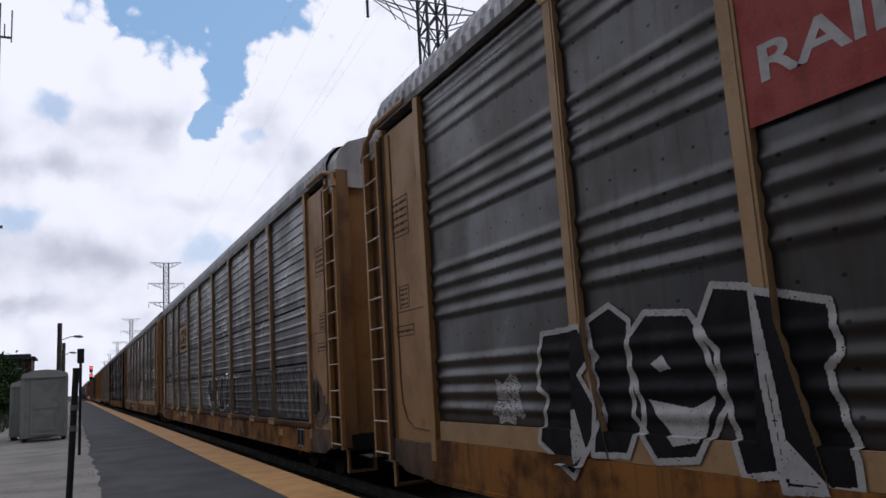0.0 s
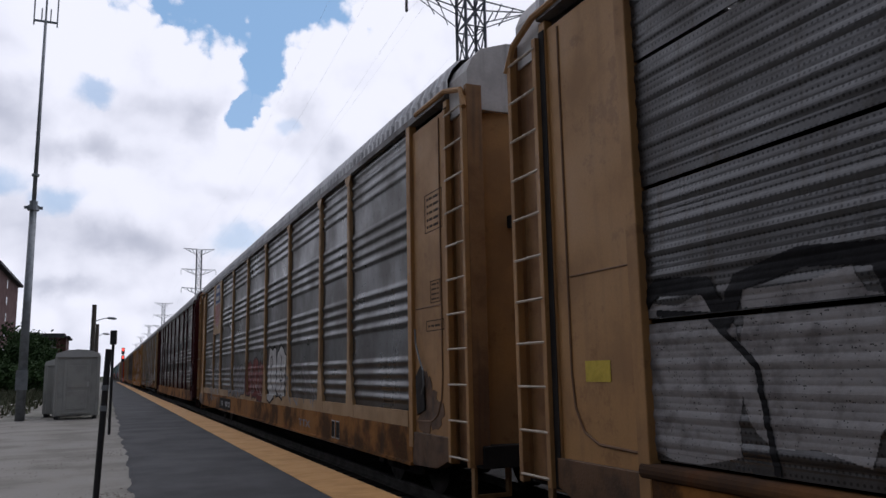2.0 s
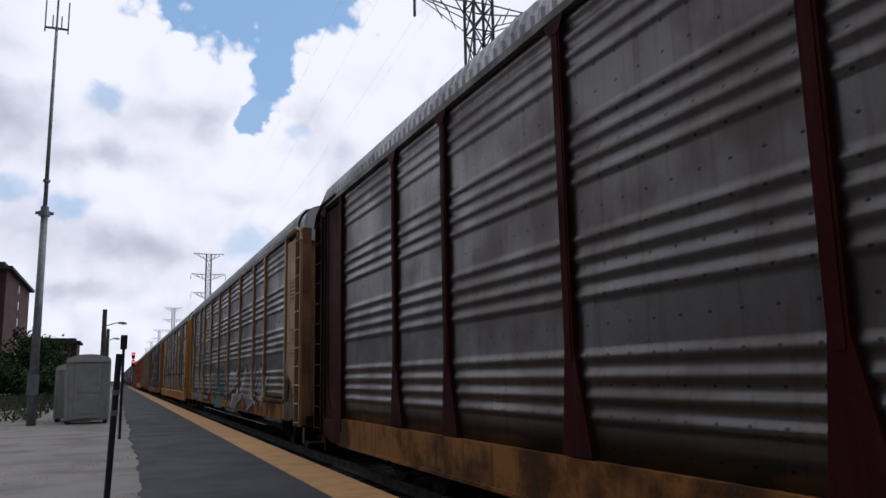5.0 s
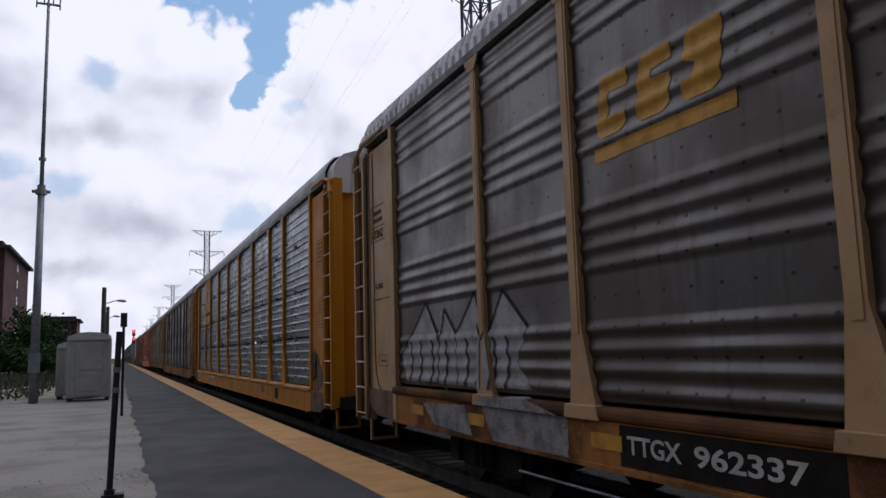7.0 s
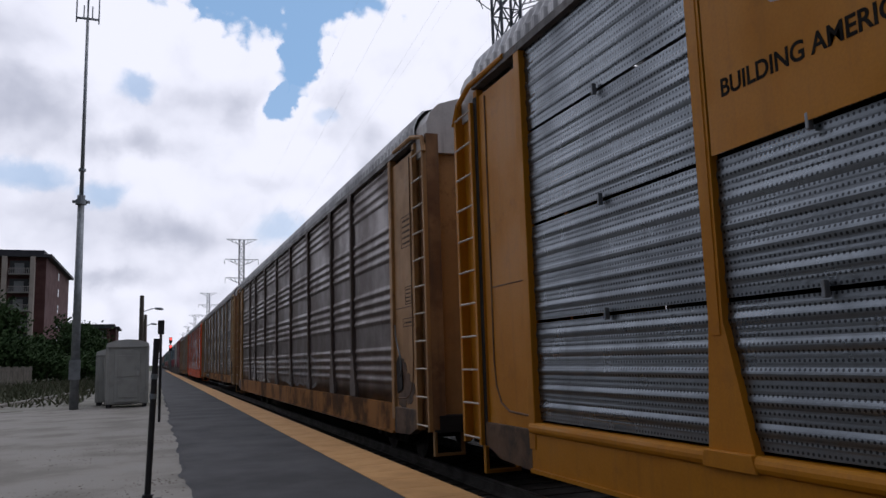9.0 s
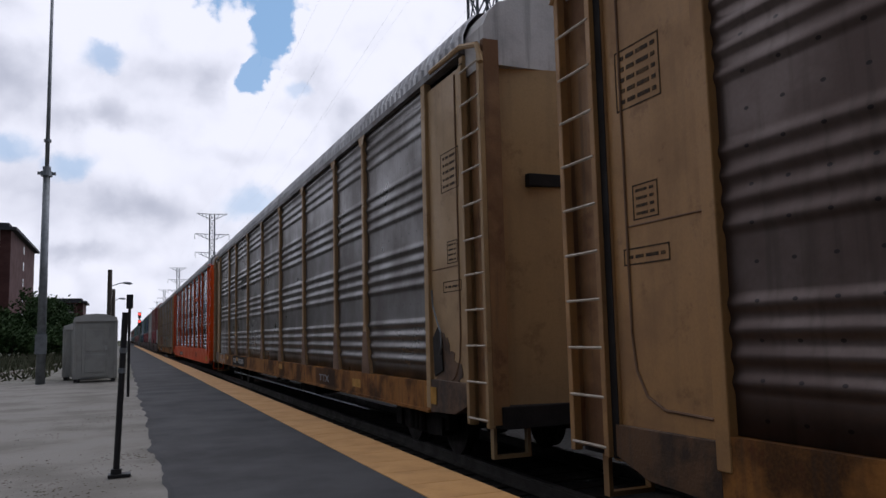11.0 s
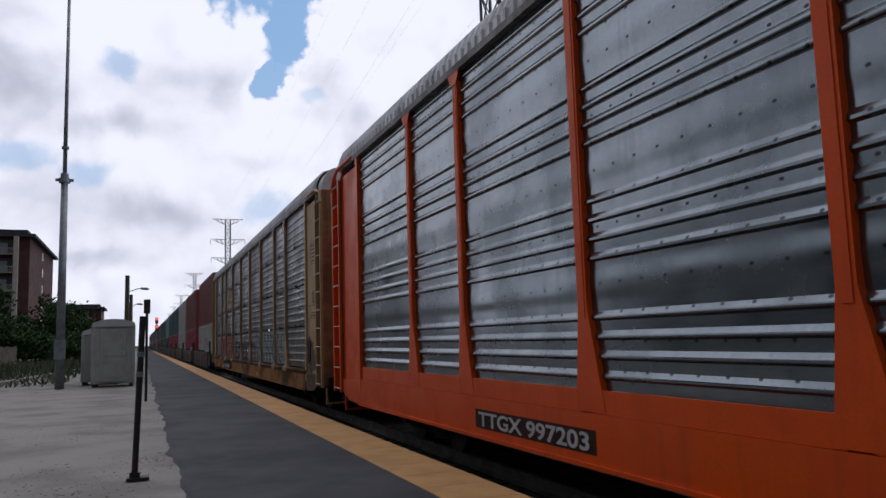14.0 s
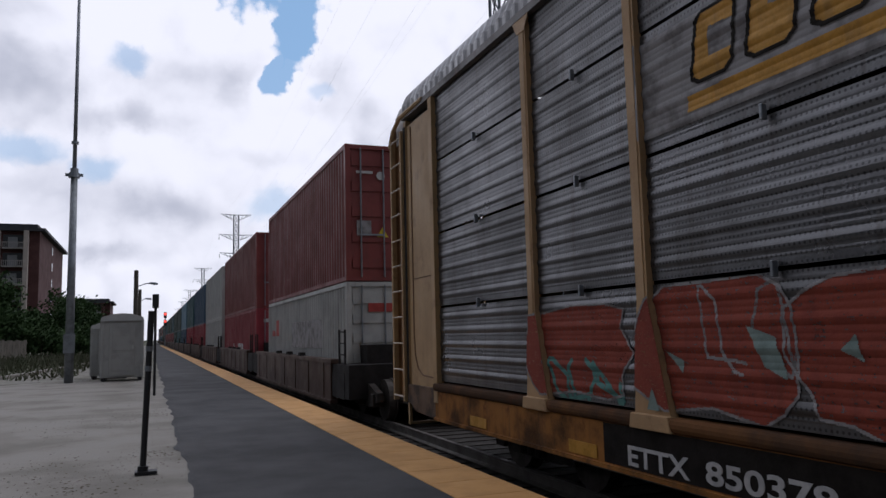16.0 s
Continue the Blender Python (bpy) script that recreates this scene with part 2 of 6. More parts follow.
M = {
    "asphalt": mat("asphalt", (0.047, 0.047, 0.050), 0.9, scale=0.9, amount=0.35, bump=0.08, grain=90),
    "concrete": mat("concrete", (0.245, 0.230, 0.206), 0.92, dark=(0.148, 0.137, 0.118), scale=0.8, amount=0.7, bump=0.3, grain=55),
    "strip": mat("tactile_yellow", (0.56, 0.30, 0.10), 0.75, dark=(0.40, 0.22, 0.085), scale=2.0, amount=0.6, grain=70),
    "edge_concrete": mat("edge_concrete", (0.25, 0.24, 0.22), 0.9, scale=2.0),
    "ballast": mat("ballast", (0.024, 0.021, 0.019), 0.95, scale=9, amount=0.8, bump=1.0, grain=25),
    "gravel": mat("gravel", (0.20, 0.19, 0.165), 0.95, dark=(0.10, 0.10, 0.07), scale=0.7, amount=0.9, bump=0.7, grain=30),
    "grass": mat("grass", (0.058, 0.068, 0.034), 0.95, dark=(0.10, 0.092, 0.066), scale=1.0, amount=0.8, bump=0.8, grain=22),
    "rail": mat("rail_steel", (0.14, 0.13, 0.12), 0.5, 0.9, amount=0.3),
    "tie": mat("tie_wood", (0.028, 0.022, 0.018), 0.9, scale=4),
    "black_iron": mat("black_iron", (0.018, 0.018, 0.02), 0.55, scale=6),
    "steel_grey": mat("steel_grey", (0.24, 0.26, 0.28), 0.5, 0.5, scale=5),
    "lattice": mat("lattice_steel", (0.17, 0.185, 0.21), 0.6, 0.3, scale=2),
    "wire": mat("wire", (0.6, 0.61, 0.63), 0.6, 0.3, bump=0),
    "wood_pole": mat("wood_pole", (0.10, 0.085, 0.07), 0.9, scale=3, streak=0.4),
    "toilet": mat("toilet_plastic", (0.36, 0.36, 0.34), 0.6, scale=2, amount=0.4),
    "toilet_roof": mat("toilet_roof", (0.45, 0.45, 0.44), 0.5, scale=2, amount=0.3),
    "brick": mat("far_brick", (0.085, 0.036, 0.034), 0.9, scale=0.6, amount=0.5, grain=12),
    "brick_pale": mat("far_trim", (0.42, 0.37, 0.33), 0.9, scale=0.6, amount=0.4),
    # dark surface of the added light-blocking walls
    "yard_wall": mat("yard_wall", (0.055, 0.06, 0.062), 0.9, scale=0.6, amount=0.5),
    "slate": mat("far_roof", (0.05, 0.05, 0.06), 0.85, scale=0.6),
    "pane": mat("far_pane", (0.24, 0.25, 0.26), 0.15, scale=0.8, bump=0, spec=0.8),
    "dark_pane": mat("dark_pane", (0.04, 0.045, 0.05), 0.12, scale=0.8, bump=0, spec=0.8),
    "pebble": mat("pebble", (0.26, 0.25, 0.23), 0.9, scale=8),
    "litter": mat("dry_litter", (0.09, 0.07, 0.05), 0.95, scale=8),
    "balcony": mat("balcony_rail", (0.32, 0.30, 0.29), 0.7, scale=1),
    "leaf": mat("leaf", (0.038, 0.068, 0.024), 0.75, dark=(0.018, 0.036, 0.015), scale=0.7, amount=0.9, bump=0, spec=0.08),
    "bark": mat("bark", (0.07, 0.055, 0.04), 0.95, scale=5),
    "fence": mat("fence_wood", (0.33, 0.29, 0.25), 0.9, scale=2, streak=0.3),
    "wheel": mat("wheel_steel", (0.05, 0.042, 0.036), 0.6, 0.4, scale=5),
    "truck": mat("truck_iron", (0.03, 0.024, 0.02), 0.85, scale=5, rust=0.5),
    "under": mat("underframe", (0.014, 0.011, 0.010), 0.9, scale=3),
    "roof": mat("galvanised_roof", (0.40, 0.40, 0.41), 0.45, 0.5, scale=2, amount=0.6, streak=0.3),
    "chord": mat("dirty_steel_chord", (0.16, 0.15, 0.145), 0.6, 0.3, scale=2, amount=0.7, streak=0.4, rust=0.4),
    "dark_wash": mat("thin_dark_spray", (0.035, 0.037, 0.042), 0.55, 0.3, dark=(0.07, 0.068, 0.07), scale=1.4, amount=0.7, spec=0.2, holes=0.75),
    "door_top": mat("white_end_paint", (0.55, 0.53, 0.52), 0.6, scale=2, streak=0.35),
    "white": mat("white_paint", (0.52, 0.51, 0.50), 0.6, scale=6, amount=0.55, dark=(0.3, 0.29, 0.28)),
    "grey_spray": mat("grey_spray", (0.30, 0.29, 0.29), 0.7, scale=4, amount=0.8, dark=(0.12, 0.11, 0.11), spec=0.12),
    "black_spray": mat("black_spray", (0.012, 0.012, 0.014), 0.6, scale=4, spec=0.12),
    "red_spray": mat("red_spray", (0.20, 0.05, 0.042), 0.7, scale=4, amount=0.6, streak=0.3, spec=0.12),
    "teal_spray": mat("teal_spray", (0.10, 0.24, 0.22), 0.7, scale=4, amount=0.6, spec=0.12),
    "pale_teal_spray": mat("pale_teal_spray", (0.22, 0.29, 0.27), 0.7, dark=(0.12, 0.16, 0.15), scale=4, amount=0.7, spec=0.12),
    "orange_spray": mat("orange_red_spray", (0.27, 0.062, 0.04), 0.7, dark=(0.19, 0.05, 0.04), scale=4, amount=0.6, streak=0.2, spec=0.12),
    "logo_yellow": mat("logo_yellow", (0.55, 0.27, 0.025), 0.6, scale=5, amount=0.6, streak=0.25),
    "logo_blue": mat("logo_blue", (0.03, 0.06, 0.19), 0.6, scale=5, amount=0.4),
    "logo_red": mat("logo_red", (0.38, 0.05, 0.04), 0.6, scale=5, amount=0.5, streak=0.3),
    "logo_black": mat("logo_black", (0.018, 0.015, 0.013), 0.8, scale=5, spec=0.1),
    "faded_black": mat("faded_black_stencil", (0.05, 0.035, 0.025), 0.75, dark=(0.16, 0.10, 0.05), scale=16, amount=0.8, spec=0.1),
    "pale_spray": mat("pale_spray", (0.36, 0.36, 0.37), 0.7, dark=(0.2, 0.2, 0.21), scale=4, amount=0.6, spec=0.12),
    "rung": mat("worn_rung_steel", (0.52, 0.44, 0.34), 0.5, scale=9, amount=0.5),
    "faded_ink": mat("faded_ink", (0.10, 0.05, 0.022), 0.7, dark=(0.22, 0.07, 0.015), scale=14, amount=0.9),
    "sticker": mat("yellow_sticker", (0.6, 0.45, 0.03), 0.5, scale=8, amount=0.5),
    "signal_red": glow("signal_red", (1.0, 0.06, 0.04), 3.0),
}
# side panels, from old and dirty to new and bright
PANEL = {
    "dirty": mat("dirty_galvanised_panel", (0.086, 0.087, 0.088), 0.37, 0.76, bump=0.04, dark=(0.055, 0.048, 0.042), scale=0.9, amount=0.8, streak=0.55, grain=30, cover=(0.4, 0.62), holes=0.8, pitch=(0.31, 0.26), size=0.006),
    "tier": mat("perforated_panel", (0.098, 0.098, 0.101), 0.37, 0.76, dark=(0.05, 0.046, 0.044), scale=0.9, amount=0.7, streak=0.4, grain=30, holes=0.6, size=0.075),
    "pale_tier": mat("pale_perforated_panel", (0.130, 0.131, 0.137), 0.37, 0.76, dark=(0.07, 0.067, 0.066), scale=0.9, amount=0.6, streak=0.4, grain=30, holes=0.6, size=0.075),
    "bright": mat("bright_perforated_panel", (0.205, 0.23, 0.255), 0.33, 0.85, dark=(0.13, 0.145, 0.165), scale=1.2, amount=0.5, streak=0.15, grain=30, holes=0.8),
    "shiny": mat("shiny_galvanised_panel", (0.225, 0.255, 0.275), 0.22, 0.93, dark=(0.125, 0.148, 0.165), scale=0.8, amount=0.7, streak=0.1, bump=0.015, grain=30, holes=0.8, pitch=(0.31, 0.26), size=0.006),
    "russet": mat("russet_galvanised_panel", (0.122, 0.094, 0.085), 0.40, 0.68, dark=(0.075, 0.05, 0.042), bump=0.04, scale=0.9, amount=0.8, streak=0.5, grain=30, cover=(0.4, 0.62), holes=0.8, pitch=(0.31, 0.26), size=0.006),
    "brown": mat("brown_galvanised_panel", (0.108, 0.101, 0.097), 0.38, 0.74, bump=0.04, dark=(0.065, 0.052, 0.045), scale=0.9, amount=0.8, streak=0.5, grain=30, cover=(0.4, 0.62), holes=0.8, pitch=(0.31, 0.26), size=0.006),
}
PAINT = {
    "lip": mat("dirty_sill_lip", (0.15, 0.07, 0.028), 0.9, spec=0.1, dark=(0.05, 0.034, 0.026), scale=0.8, amount=0.85, streak=0.2, rust=0.5, cover=(0.4, 0.58)),
    "sill": mat("rusty_sill_paint", (0.36, 0.155, 0.04), 0.8, spec=0.12, dark=(0.045, 0.024, 0.014), scale=0.9, amount=0.9, streak=0.45, rust=0.7, cover=(0.44, 0.60)),
    "tan": mat("tan_paint", (0.42, 0.225, 0.08), 0.6, bump=0.05, dark=(0.25, 0.14, 0.07), scale=1.3, amount=0.6, streak=0.12, rust=0.35),
    "post": mat("pale_tan_paint", (0.45, 0.285, 0.14), 0.6, bump=0.06, dark=(0.3, 0.18, 0.09), scale=1.3, amount=0.55, streak=0.1, rust=0.3),
    "cream": mat("cream_paint", (0.44, 0.285, 0.135), 0.6, bump=0.05, dark=(0.30, 0.20, 0.11), scale=1.3, amount=0.5, streak=0.12, rust=0.3),
    "yellow": mat("yellow_paint", (0.50, 0.20, 0.006), 0.55, bump=0.05, spec=0.25, dark=(0.40, 0.15, 0.008), scale=1.3, amount=0.5, streak=0.12, rust=0.15),
    "orange": mat("orange_paint", (0.74, 0.088, 0.004), 0.45, bump=0.04, spec=0.22, dark=(0.55, 0.06, 0.006), scale=1.3, amount=0.4, streak=0.12, rust=0.05),
    "stained": mat("rust_stained_paint", (0.30, 0.16, 0.065), 0.65, dark=(0.13, 0.055, 0.022), scale=1.1, amount=0.8, streak=0.45, rust=0.5, cover=(0.38, 0.62)),
    "grime": mat("oily_grime", (0.13, 0.065, 0.027), 0.6, dark=(0.03, 0.018, 0.012), scale=2.6, amount=0.95, streak=0.5),
    "dull": mat("faded_grime_paint", (0.115, 0.085, 0.07), 0.65, dark=(0.07, 0.052, 0.045), scale=1.3, amount=0.6, streak=0.2, rust=0.3),
    "rust_foot": mat("rusty_foot_plate", (0.20, 0.115, 0.065), 0.75, dark=(0.12, 0.065, 0.04), scale=1.6, amount=0.7, rust=0.4),
    "maroon": mat("maroon_paint", (0.050, 0.007, 0.009), 0.75, dark=(0.026, 0.006, 0.007), scale=1.3, amount=0.6, streak=0.2, rust=0.1, spec=0.08),
}


# ---- mesh helpers ----
def box(bm, x0, x1, y0, y1, z0, z1):
    v = [bm.verts.new((x, y, z)) for z in (z0, z1) for y in (y0, y1) for x in (x0, x1)]
    for f in ((0, 2, 3, 1), (4, 5, 7, 6), (0, 1, 5, 4), (2, 6, 7, 3), (0, 4, 6, 2), (1, 3, 7, 5)):
        bm.faces.new([v[i] for i in f])


def prism(bm, pts, axis, a, b):
    """A closed outline pts, drawn out along an axis (0, 1, 2) from a to b."""
    def at(p, d):
        c = list(p)
        c.insert(axis, d)
        return bm.verts.new(c)
    lo, hi = [at(p, a) for p in pts], [at(p, b) for p in pts]
    bm.faces.new(lo), bm.faces.new(hi[::-1])
    n = len(pts)
    for i in range(n):
        bm.faces.new((lo[i], hi[i], hi[(i + 1) % n], lo[(i + 1) % n]))


def tube(bm, a, b, r, seg=8, r2=None):
    a, b = Vector(a), Vector(b)
    q = (b - a).to_track_quat("Z", "Y").to_matrix()
    rings = []
    for p, rr in ((a, r), (b, r if r2 is None else r2)):
        rings.append([bm.verts.new(p + q @ Vector((rr * math.cos(2 * math.pi * i / seg), rr * math.sin(2 * math.pi * i / seg), 0))) for i in range(seg)])
    for i in range(seg):
        bm.faces.new((rings[0][i], rings[0][(i + 1) % seg], rings[1][(i + 1) % seg], rings[1][i]))
    bm.faces.new(rings[0][::-1]), bm.faces.new(rings[1])


def mesh_of(build, bevel=0.0, smooth=False):
    bm = bmesh.new()
    build(bm)
    if bevel:
        bmesh.ops.bevel(bm, geom=bm.edges[:], offset=bevel, segments=1, affect="EDGES", clamp_overlap=True)
    bmesh.ops.recalc_face_normals(bm, faces=bm.faces[:])
    me = bpy.data.meshes.new("m")
    bm.to_mesh(me)
    bm.free()
    if smooth:
        me.polygons.foreach_set("use_smooth", [True] * len(me.polygons))
    me.materials.append(None)
    return me


def place(name, me, material, parent=None, at=None, label=""):
    """An object on a mesh that may be shared; the material is the object's own."""
    ob = new(name, me)
    ob.material_slots[0].link = "OBJECT"
    ob.material_slots[0].material = material
    if at is not None:
        ob.matrix_basis = at if isinstance(at, Matrix) else Matrix.Translation(at)
    if parent is not None:
        ob.parent = parent
    if label:
        ob["label"] = label
    return ob


def part(name, build, material, parent=None, label="", bevel=0.0, smooth=False, at=None):
    return place(name, mesh_of(build, bevel, smooth), material, parent, at, label)


def thing(name, label, category, at=(0, 0, 0), group="", kind=""):
    ob = new(name)
    ob.empty_display_size = 0.3
    ob.matrix_basis = at if isinstance(at, Matrix) else Matrix.Translation(at)
    return tagged(ob, label, category, group, kind)


# ---- ground, platform, track ----
RAIL_Z, TRACK_X, SIDE = -0.53, 5.42, 1.6


def ground():
    def sheet(bm):
        xs = [-900, -250, -80, -30, -12, -6, -2.95, -2.9, 8.2, 12, 40, 120, 400, 900]
        ys = [-200, -40, -10, 0, 15, 30, 45, 60, 90, 150, 300, 700, 2500]
        grid = [[bm.verts.new((x, y, -0.95 if -2.92 < x < 900 else -0.05)) for x in xs] for y in ys]
        for j in range(len(ys) - 1):
            for i in range(len(xs) - 1):
                bm.faces.new((grid[j][i], grid[j][i + 1], grid[j + 1][i + 1], grid[j + 1][i]))
    g = part("ground", sheet, M["grass"])
    tagged(g, "rough grass and weeds beside the railway line", "ground", kind="structure")

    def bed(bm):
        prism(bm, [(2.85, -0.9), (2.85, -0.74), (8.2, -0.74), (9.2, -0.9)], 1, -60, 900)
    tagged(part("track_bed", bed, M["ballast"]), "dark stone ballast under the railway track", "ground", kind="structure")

    def rail(bm):
        h = [(-0.07, -0.18), (0.07, -0.18), (0.07, -0.165), (0.012, -0.14), (0.012, -0.045), (0.036, -0.03), (0.036, 0.0), (-0.036, 0.0), (-0.036, -0.03), (-0.012, -0.045), (-0.012, -0.14), (-0.07, -0.165)]
        prism(bm, h, 1, -60, 900)
    me = mesh_of(rail)
    for x in (-0.75, 0.75):
        tagged(place("rail", me, M["rail"], None, (TRACK_X + x, 0, RAIL_Z)), "polished steel rail on wooden ties", "rail", group="track rails", kind="structure")

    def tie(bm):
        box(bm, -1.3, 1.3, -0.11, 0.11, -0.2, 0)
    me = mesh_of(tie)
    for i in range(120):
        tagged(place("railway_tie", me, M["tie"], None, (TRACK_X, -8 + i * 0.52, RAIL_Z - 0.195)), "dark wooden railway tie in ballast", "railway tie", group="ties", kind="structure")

    # platform: concrete body, asphalt wearing course with a ragged edge, tactile strip in slabs
    def body(bm):
        prism(bm, [(-3.0, -0.9), (-3.0, -0.04), (2.78, -0.04), (2.78, -0.9)], 1, -30, 190)
    tagged(part("platform", body, M["edge_concrete"]), "weathered concrete platform edge wall", "platform", kind="structure")

    def course(bm):
        ys = np.concatenate([np.arange(-30, 40, 0.18), np.arange(40, 190.1, 3.0)])
        rows = []
        for y in ys:
            x0 = 0.38 + 0.10 * noise.noise((y * 0.55, 3.1, 0)) + 0.06 * noise.noise((y * 2.1, 7.7, 0)) + 0.025 * noise.noise((y * 6.0, 1.7, 0)) + 0.002 * max(0, y)
            rows.append([bm.verts.new((x, float(y), z)) for x, z in ((x0 - 0.05, -0.012), (x0, 0.0), (1.3, 0.004), (2.196, 0.0))])
        for a, b in zip(rows, rows[1:]):
            for i in range(3):
                bm.faces.new((a[i], a[i + 1], b[i + 1], b[i]))
    tagged(part("platform_paving", course, M["asphalt"]), "dark asphalt platform surface with a ragged edge", "pavement", kind="structure")

    def apron(bm):
        xs = np.concatenate([np.linspace(-40, -6, 8), np.linspace(-5, 0.9, 18)])
        ys = np.concatenate([np.linspace(-30, 0, 8), np.linspace(1, 27.2, 40)])
        g = [[bm.verts.new((float(x), float(y), -0.018 + 0.012 * noise.noise((x * 0.8, y * 0.8, 0)))) for x in xs] for y in ys]
        for j in range(len(ys) - 1):
            for i in range(len(xs) - 1):
                bm.faces.new((g[j][i], g[j][i + 1], g[j + 1][i + 1], g[j + 1][i]))
    tagged(part("pavement", apron, M["concrete"], smooth=True), "pale worn concrete and gravel apron beside the platform", "pavement", kind="structure")

    def slab(bm):
        box(bm, 0, 0.61, 0.004, 0.606, -0.05, 0.006)
    me = mesh_of(slab, 0.004)
    strip = tagged(new("tactile_strip"), "ochre yellow tactile warning strip along the platform edge", "warning strip", kind="structure")
    for i in range(300):
        place("tile", me, M["strip"], strip, (2.2, -6 + i * 0.61, 0))


    # added wall, hidden by the train; keeps light from coming in underneath
    def wall(bm):
        box(bm, 9.3, 9.6, -60, 900, -0.9, 1.3)
    tagged(part("wall_far", wall, M["yard_wall"]), "added plain dark wall beyond the track that blocks light under the train", "wall", kind="structure")

    def gravel(bm):
        prism(bm, [(-5.6, 26.9), (0.45, 26.9), (0.45, 60), (-1.5, 60), (-2.6, 49.7)], 2, -0.08, -0.02)
    tagged(part("gravel", gravel, M["gravel"]), "grey gravel and dirt behind the concrete apron", "ground", kind="structure")
    # plain unseen walls added beside and behind; they block low light on the train
    tagged(part("wall_west", lambda bm: box(bm, -27, -26, -60, 52, -0.1, 8.5), M["yard_wall"]), "added plain dark wall out of view beside the platform that blocks low light", "wall", kind="structure")
    tagged(part("wall_south", lambda bm: box(bm, -26, -3.2, -46, -45, -0.1, 8.5), M["yard_wall"]), "added plain dark wall out of view behind the platform that blocks low light", "wall", kind="structure")
    turn = math.atan2(2.5, 21.2)
    k = part("kerb", lambda bm: box(bm, -0.09, 0.09, -14, 24, -0.1, 0.09), M["concrete"], None, bevel=0.02)
    k.matrix_basis = Matrix.Translation((-5.2, 28.5, 0)) @ Euler((0, 0, -turn)).to_matrix().to_4x4()
    tagged(k, "low pale concrete kerb along the weeds", "kerb", kind="structure")


ground()


# ---- train ----
SPEED, PITCH, FIRST = 16.427, 29.472, -4.09   # m/s, car spacing, centre of the first car at 0 s
SPAN = 23.24
SLACK = (0.14, 0.14, -0.16, -0.14, -0.16, 0.03, -0.08, 0.17, 0.15, -0.09)   # couplers pulled out or pushed in
LONG = 1.0375                                 # the cars are drawn over a span of 23.24 m and built a little longer
BAYS = [2.80, 1.90, 2.768, 2.768, 2.768, 2.768, 2.768, 1.90, 2.80]
Z0, Z1 = 1.05, 5.22                           # side panels, over the rail
TZ0, TIER = 1.09, 1.055                      # the tiers of the perforated cars


def rib(z, kind):
    """How far the sheet stands out at height z."""
    if kind == "tier":
        w = ((z - TZ0) % TIER - 0.06) / 0.19
        f = w - math.floor(w)
        return 0.013 * max(0.0, 1 - abs(f - 0.5) / 0.24) + 0.002 * abs(math.sin(4 * math.pi * f)) if 0.1 < w < 5.0 else 0.0
    w = ((z - 1.32) % 1.07) / 0.176
    if 0 <= w < 4:
        f = w - math.floor(w)
        if kind == "ridge":
            return 0.026 * max(0.0, min(1.0, (f - 0.16) / 0.10, (0.64 - f) / 0.25))
        return 0.022 * (0.5 - 0.5 * math.cos(2 * math.pi * f)) ** 1.2
    if kind == "ridge":
        f = (w - 4) / (1.07 / 0.176 - 4)
        return 0.007 * math.sin(math.pi * f) ** 2
    return 0.0


def heights(kind, lo, hi):
    step = 0.0143 if kind != "ridge" else 0.011
    n = int((hi - lo) / step)
    zs = [lo + (hi - lo) * i / n for i in range(n + 1)]
    keep = [zs[0]]
    for a, b, c in zip(zs, zs[1:], zs[2:]):
        if abs(rib(a, kind) - 2 * rib(b, kind) + rib(c, kind)) > (2e-5 if kind == "ridge" else 1e-4):
            keep.append(b)
    return keep + [zs[-1]]


def sheet_mesh(kind, width, lo, hi):
    def build(bm):
        cols = [0, width]
        rows = [[bm.verts.new((-SIDE + 0.045 - rib(z, kind), y, z)) for y in cols] for z in heights(kind, lo, hi)]
        for a, b in zip(rows, rows[1:]):
            bm.faces.new((a[0], b[0], b[1], a[1]))
        back = [[bm.verts.new((-SIDE + 0.06, y, z)) for y in cols] for z in (lo, hi)]
        bm.faces.new((back[0][0], back[0][1], back[1][1], back[1][0]))
        bm.faces.new((rows[0][0], rows[0][1], back[0][1], back[0][0]))
        bm.faces.new((rows[-1][0], back[1][0], back[1][1], rows[-1][1]))
    me = mesh_of(build)
    if kind == "solid":
        me.polygons.foreach_set("use_smooth", [i < len(me.polygons) - 3 for i in range(len(me.polygons))])
    return me


def roof_mesh():
    prof = [(-1.60, 5.30), (-1.60, 5.44), (-1.53, 5.60), (-1.40, 5.74), (-1.0, 5.86), (0, 5.93), (1.0, 5.86), (1.40, 5.74), (1.53, 5.60), (1.60, 5.44), (1.60, 5.30)]

    def build(bm):
        rows = []
        n = int(2 * 13.0 / 0.052)
        for i in range(n + 1):
            y = -13.0 + 26.0 * i / n
            d = 0.0 if i % 4 < 2 else 0.022
            rows.append([bm.verts.new((x * (1 + d / 1.6), y, z + d)) for x, z in prof])
        for a, b in zip(rows, rows[1:]):
            for i in range(len(prof) - 1):
                bm.faces.new((a[i], a[i + 1], b[i + 1], b[i]))
    return mesh_of(build)


def post_mesh():
    """Upright hat-section post with a flared foot."""
    def build(bm):
        prism(bm, [(-0.074, 5.24), (0.074, 5.24), (0.074, 2.0), (0.17, 1.06), (-0.29, 1.06), (-0.074, 2.0)], 0, -SIDE - 0.014, -SIDE + 0.06)
        box(bm, -SIDE - 0.022, -SIDE - 0.013, -0.045, 0.045, 1.9, 5.2)
    return mesh_of(build)


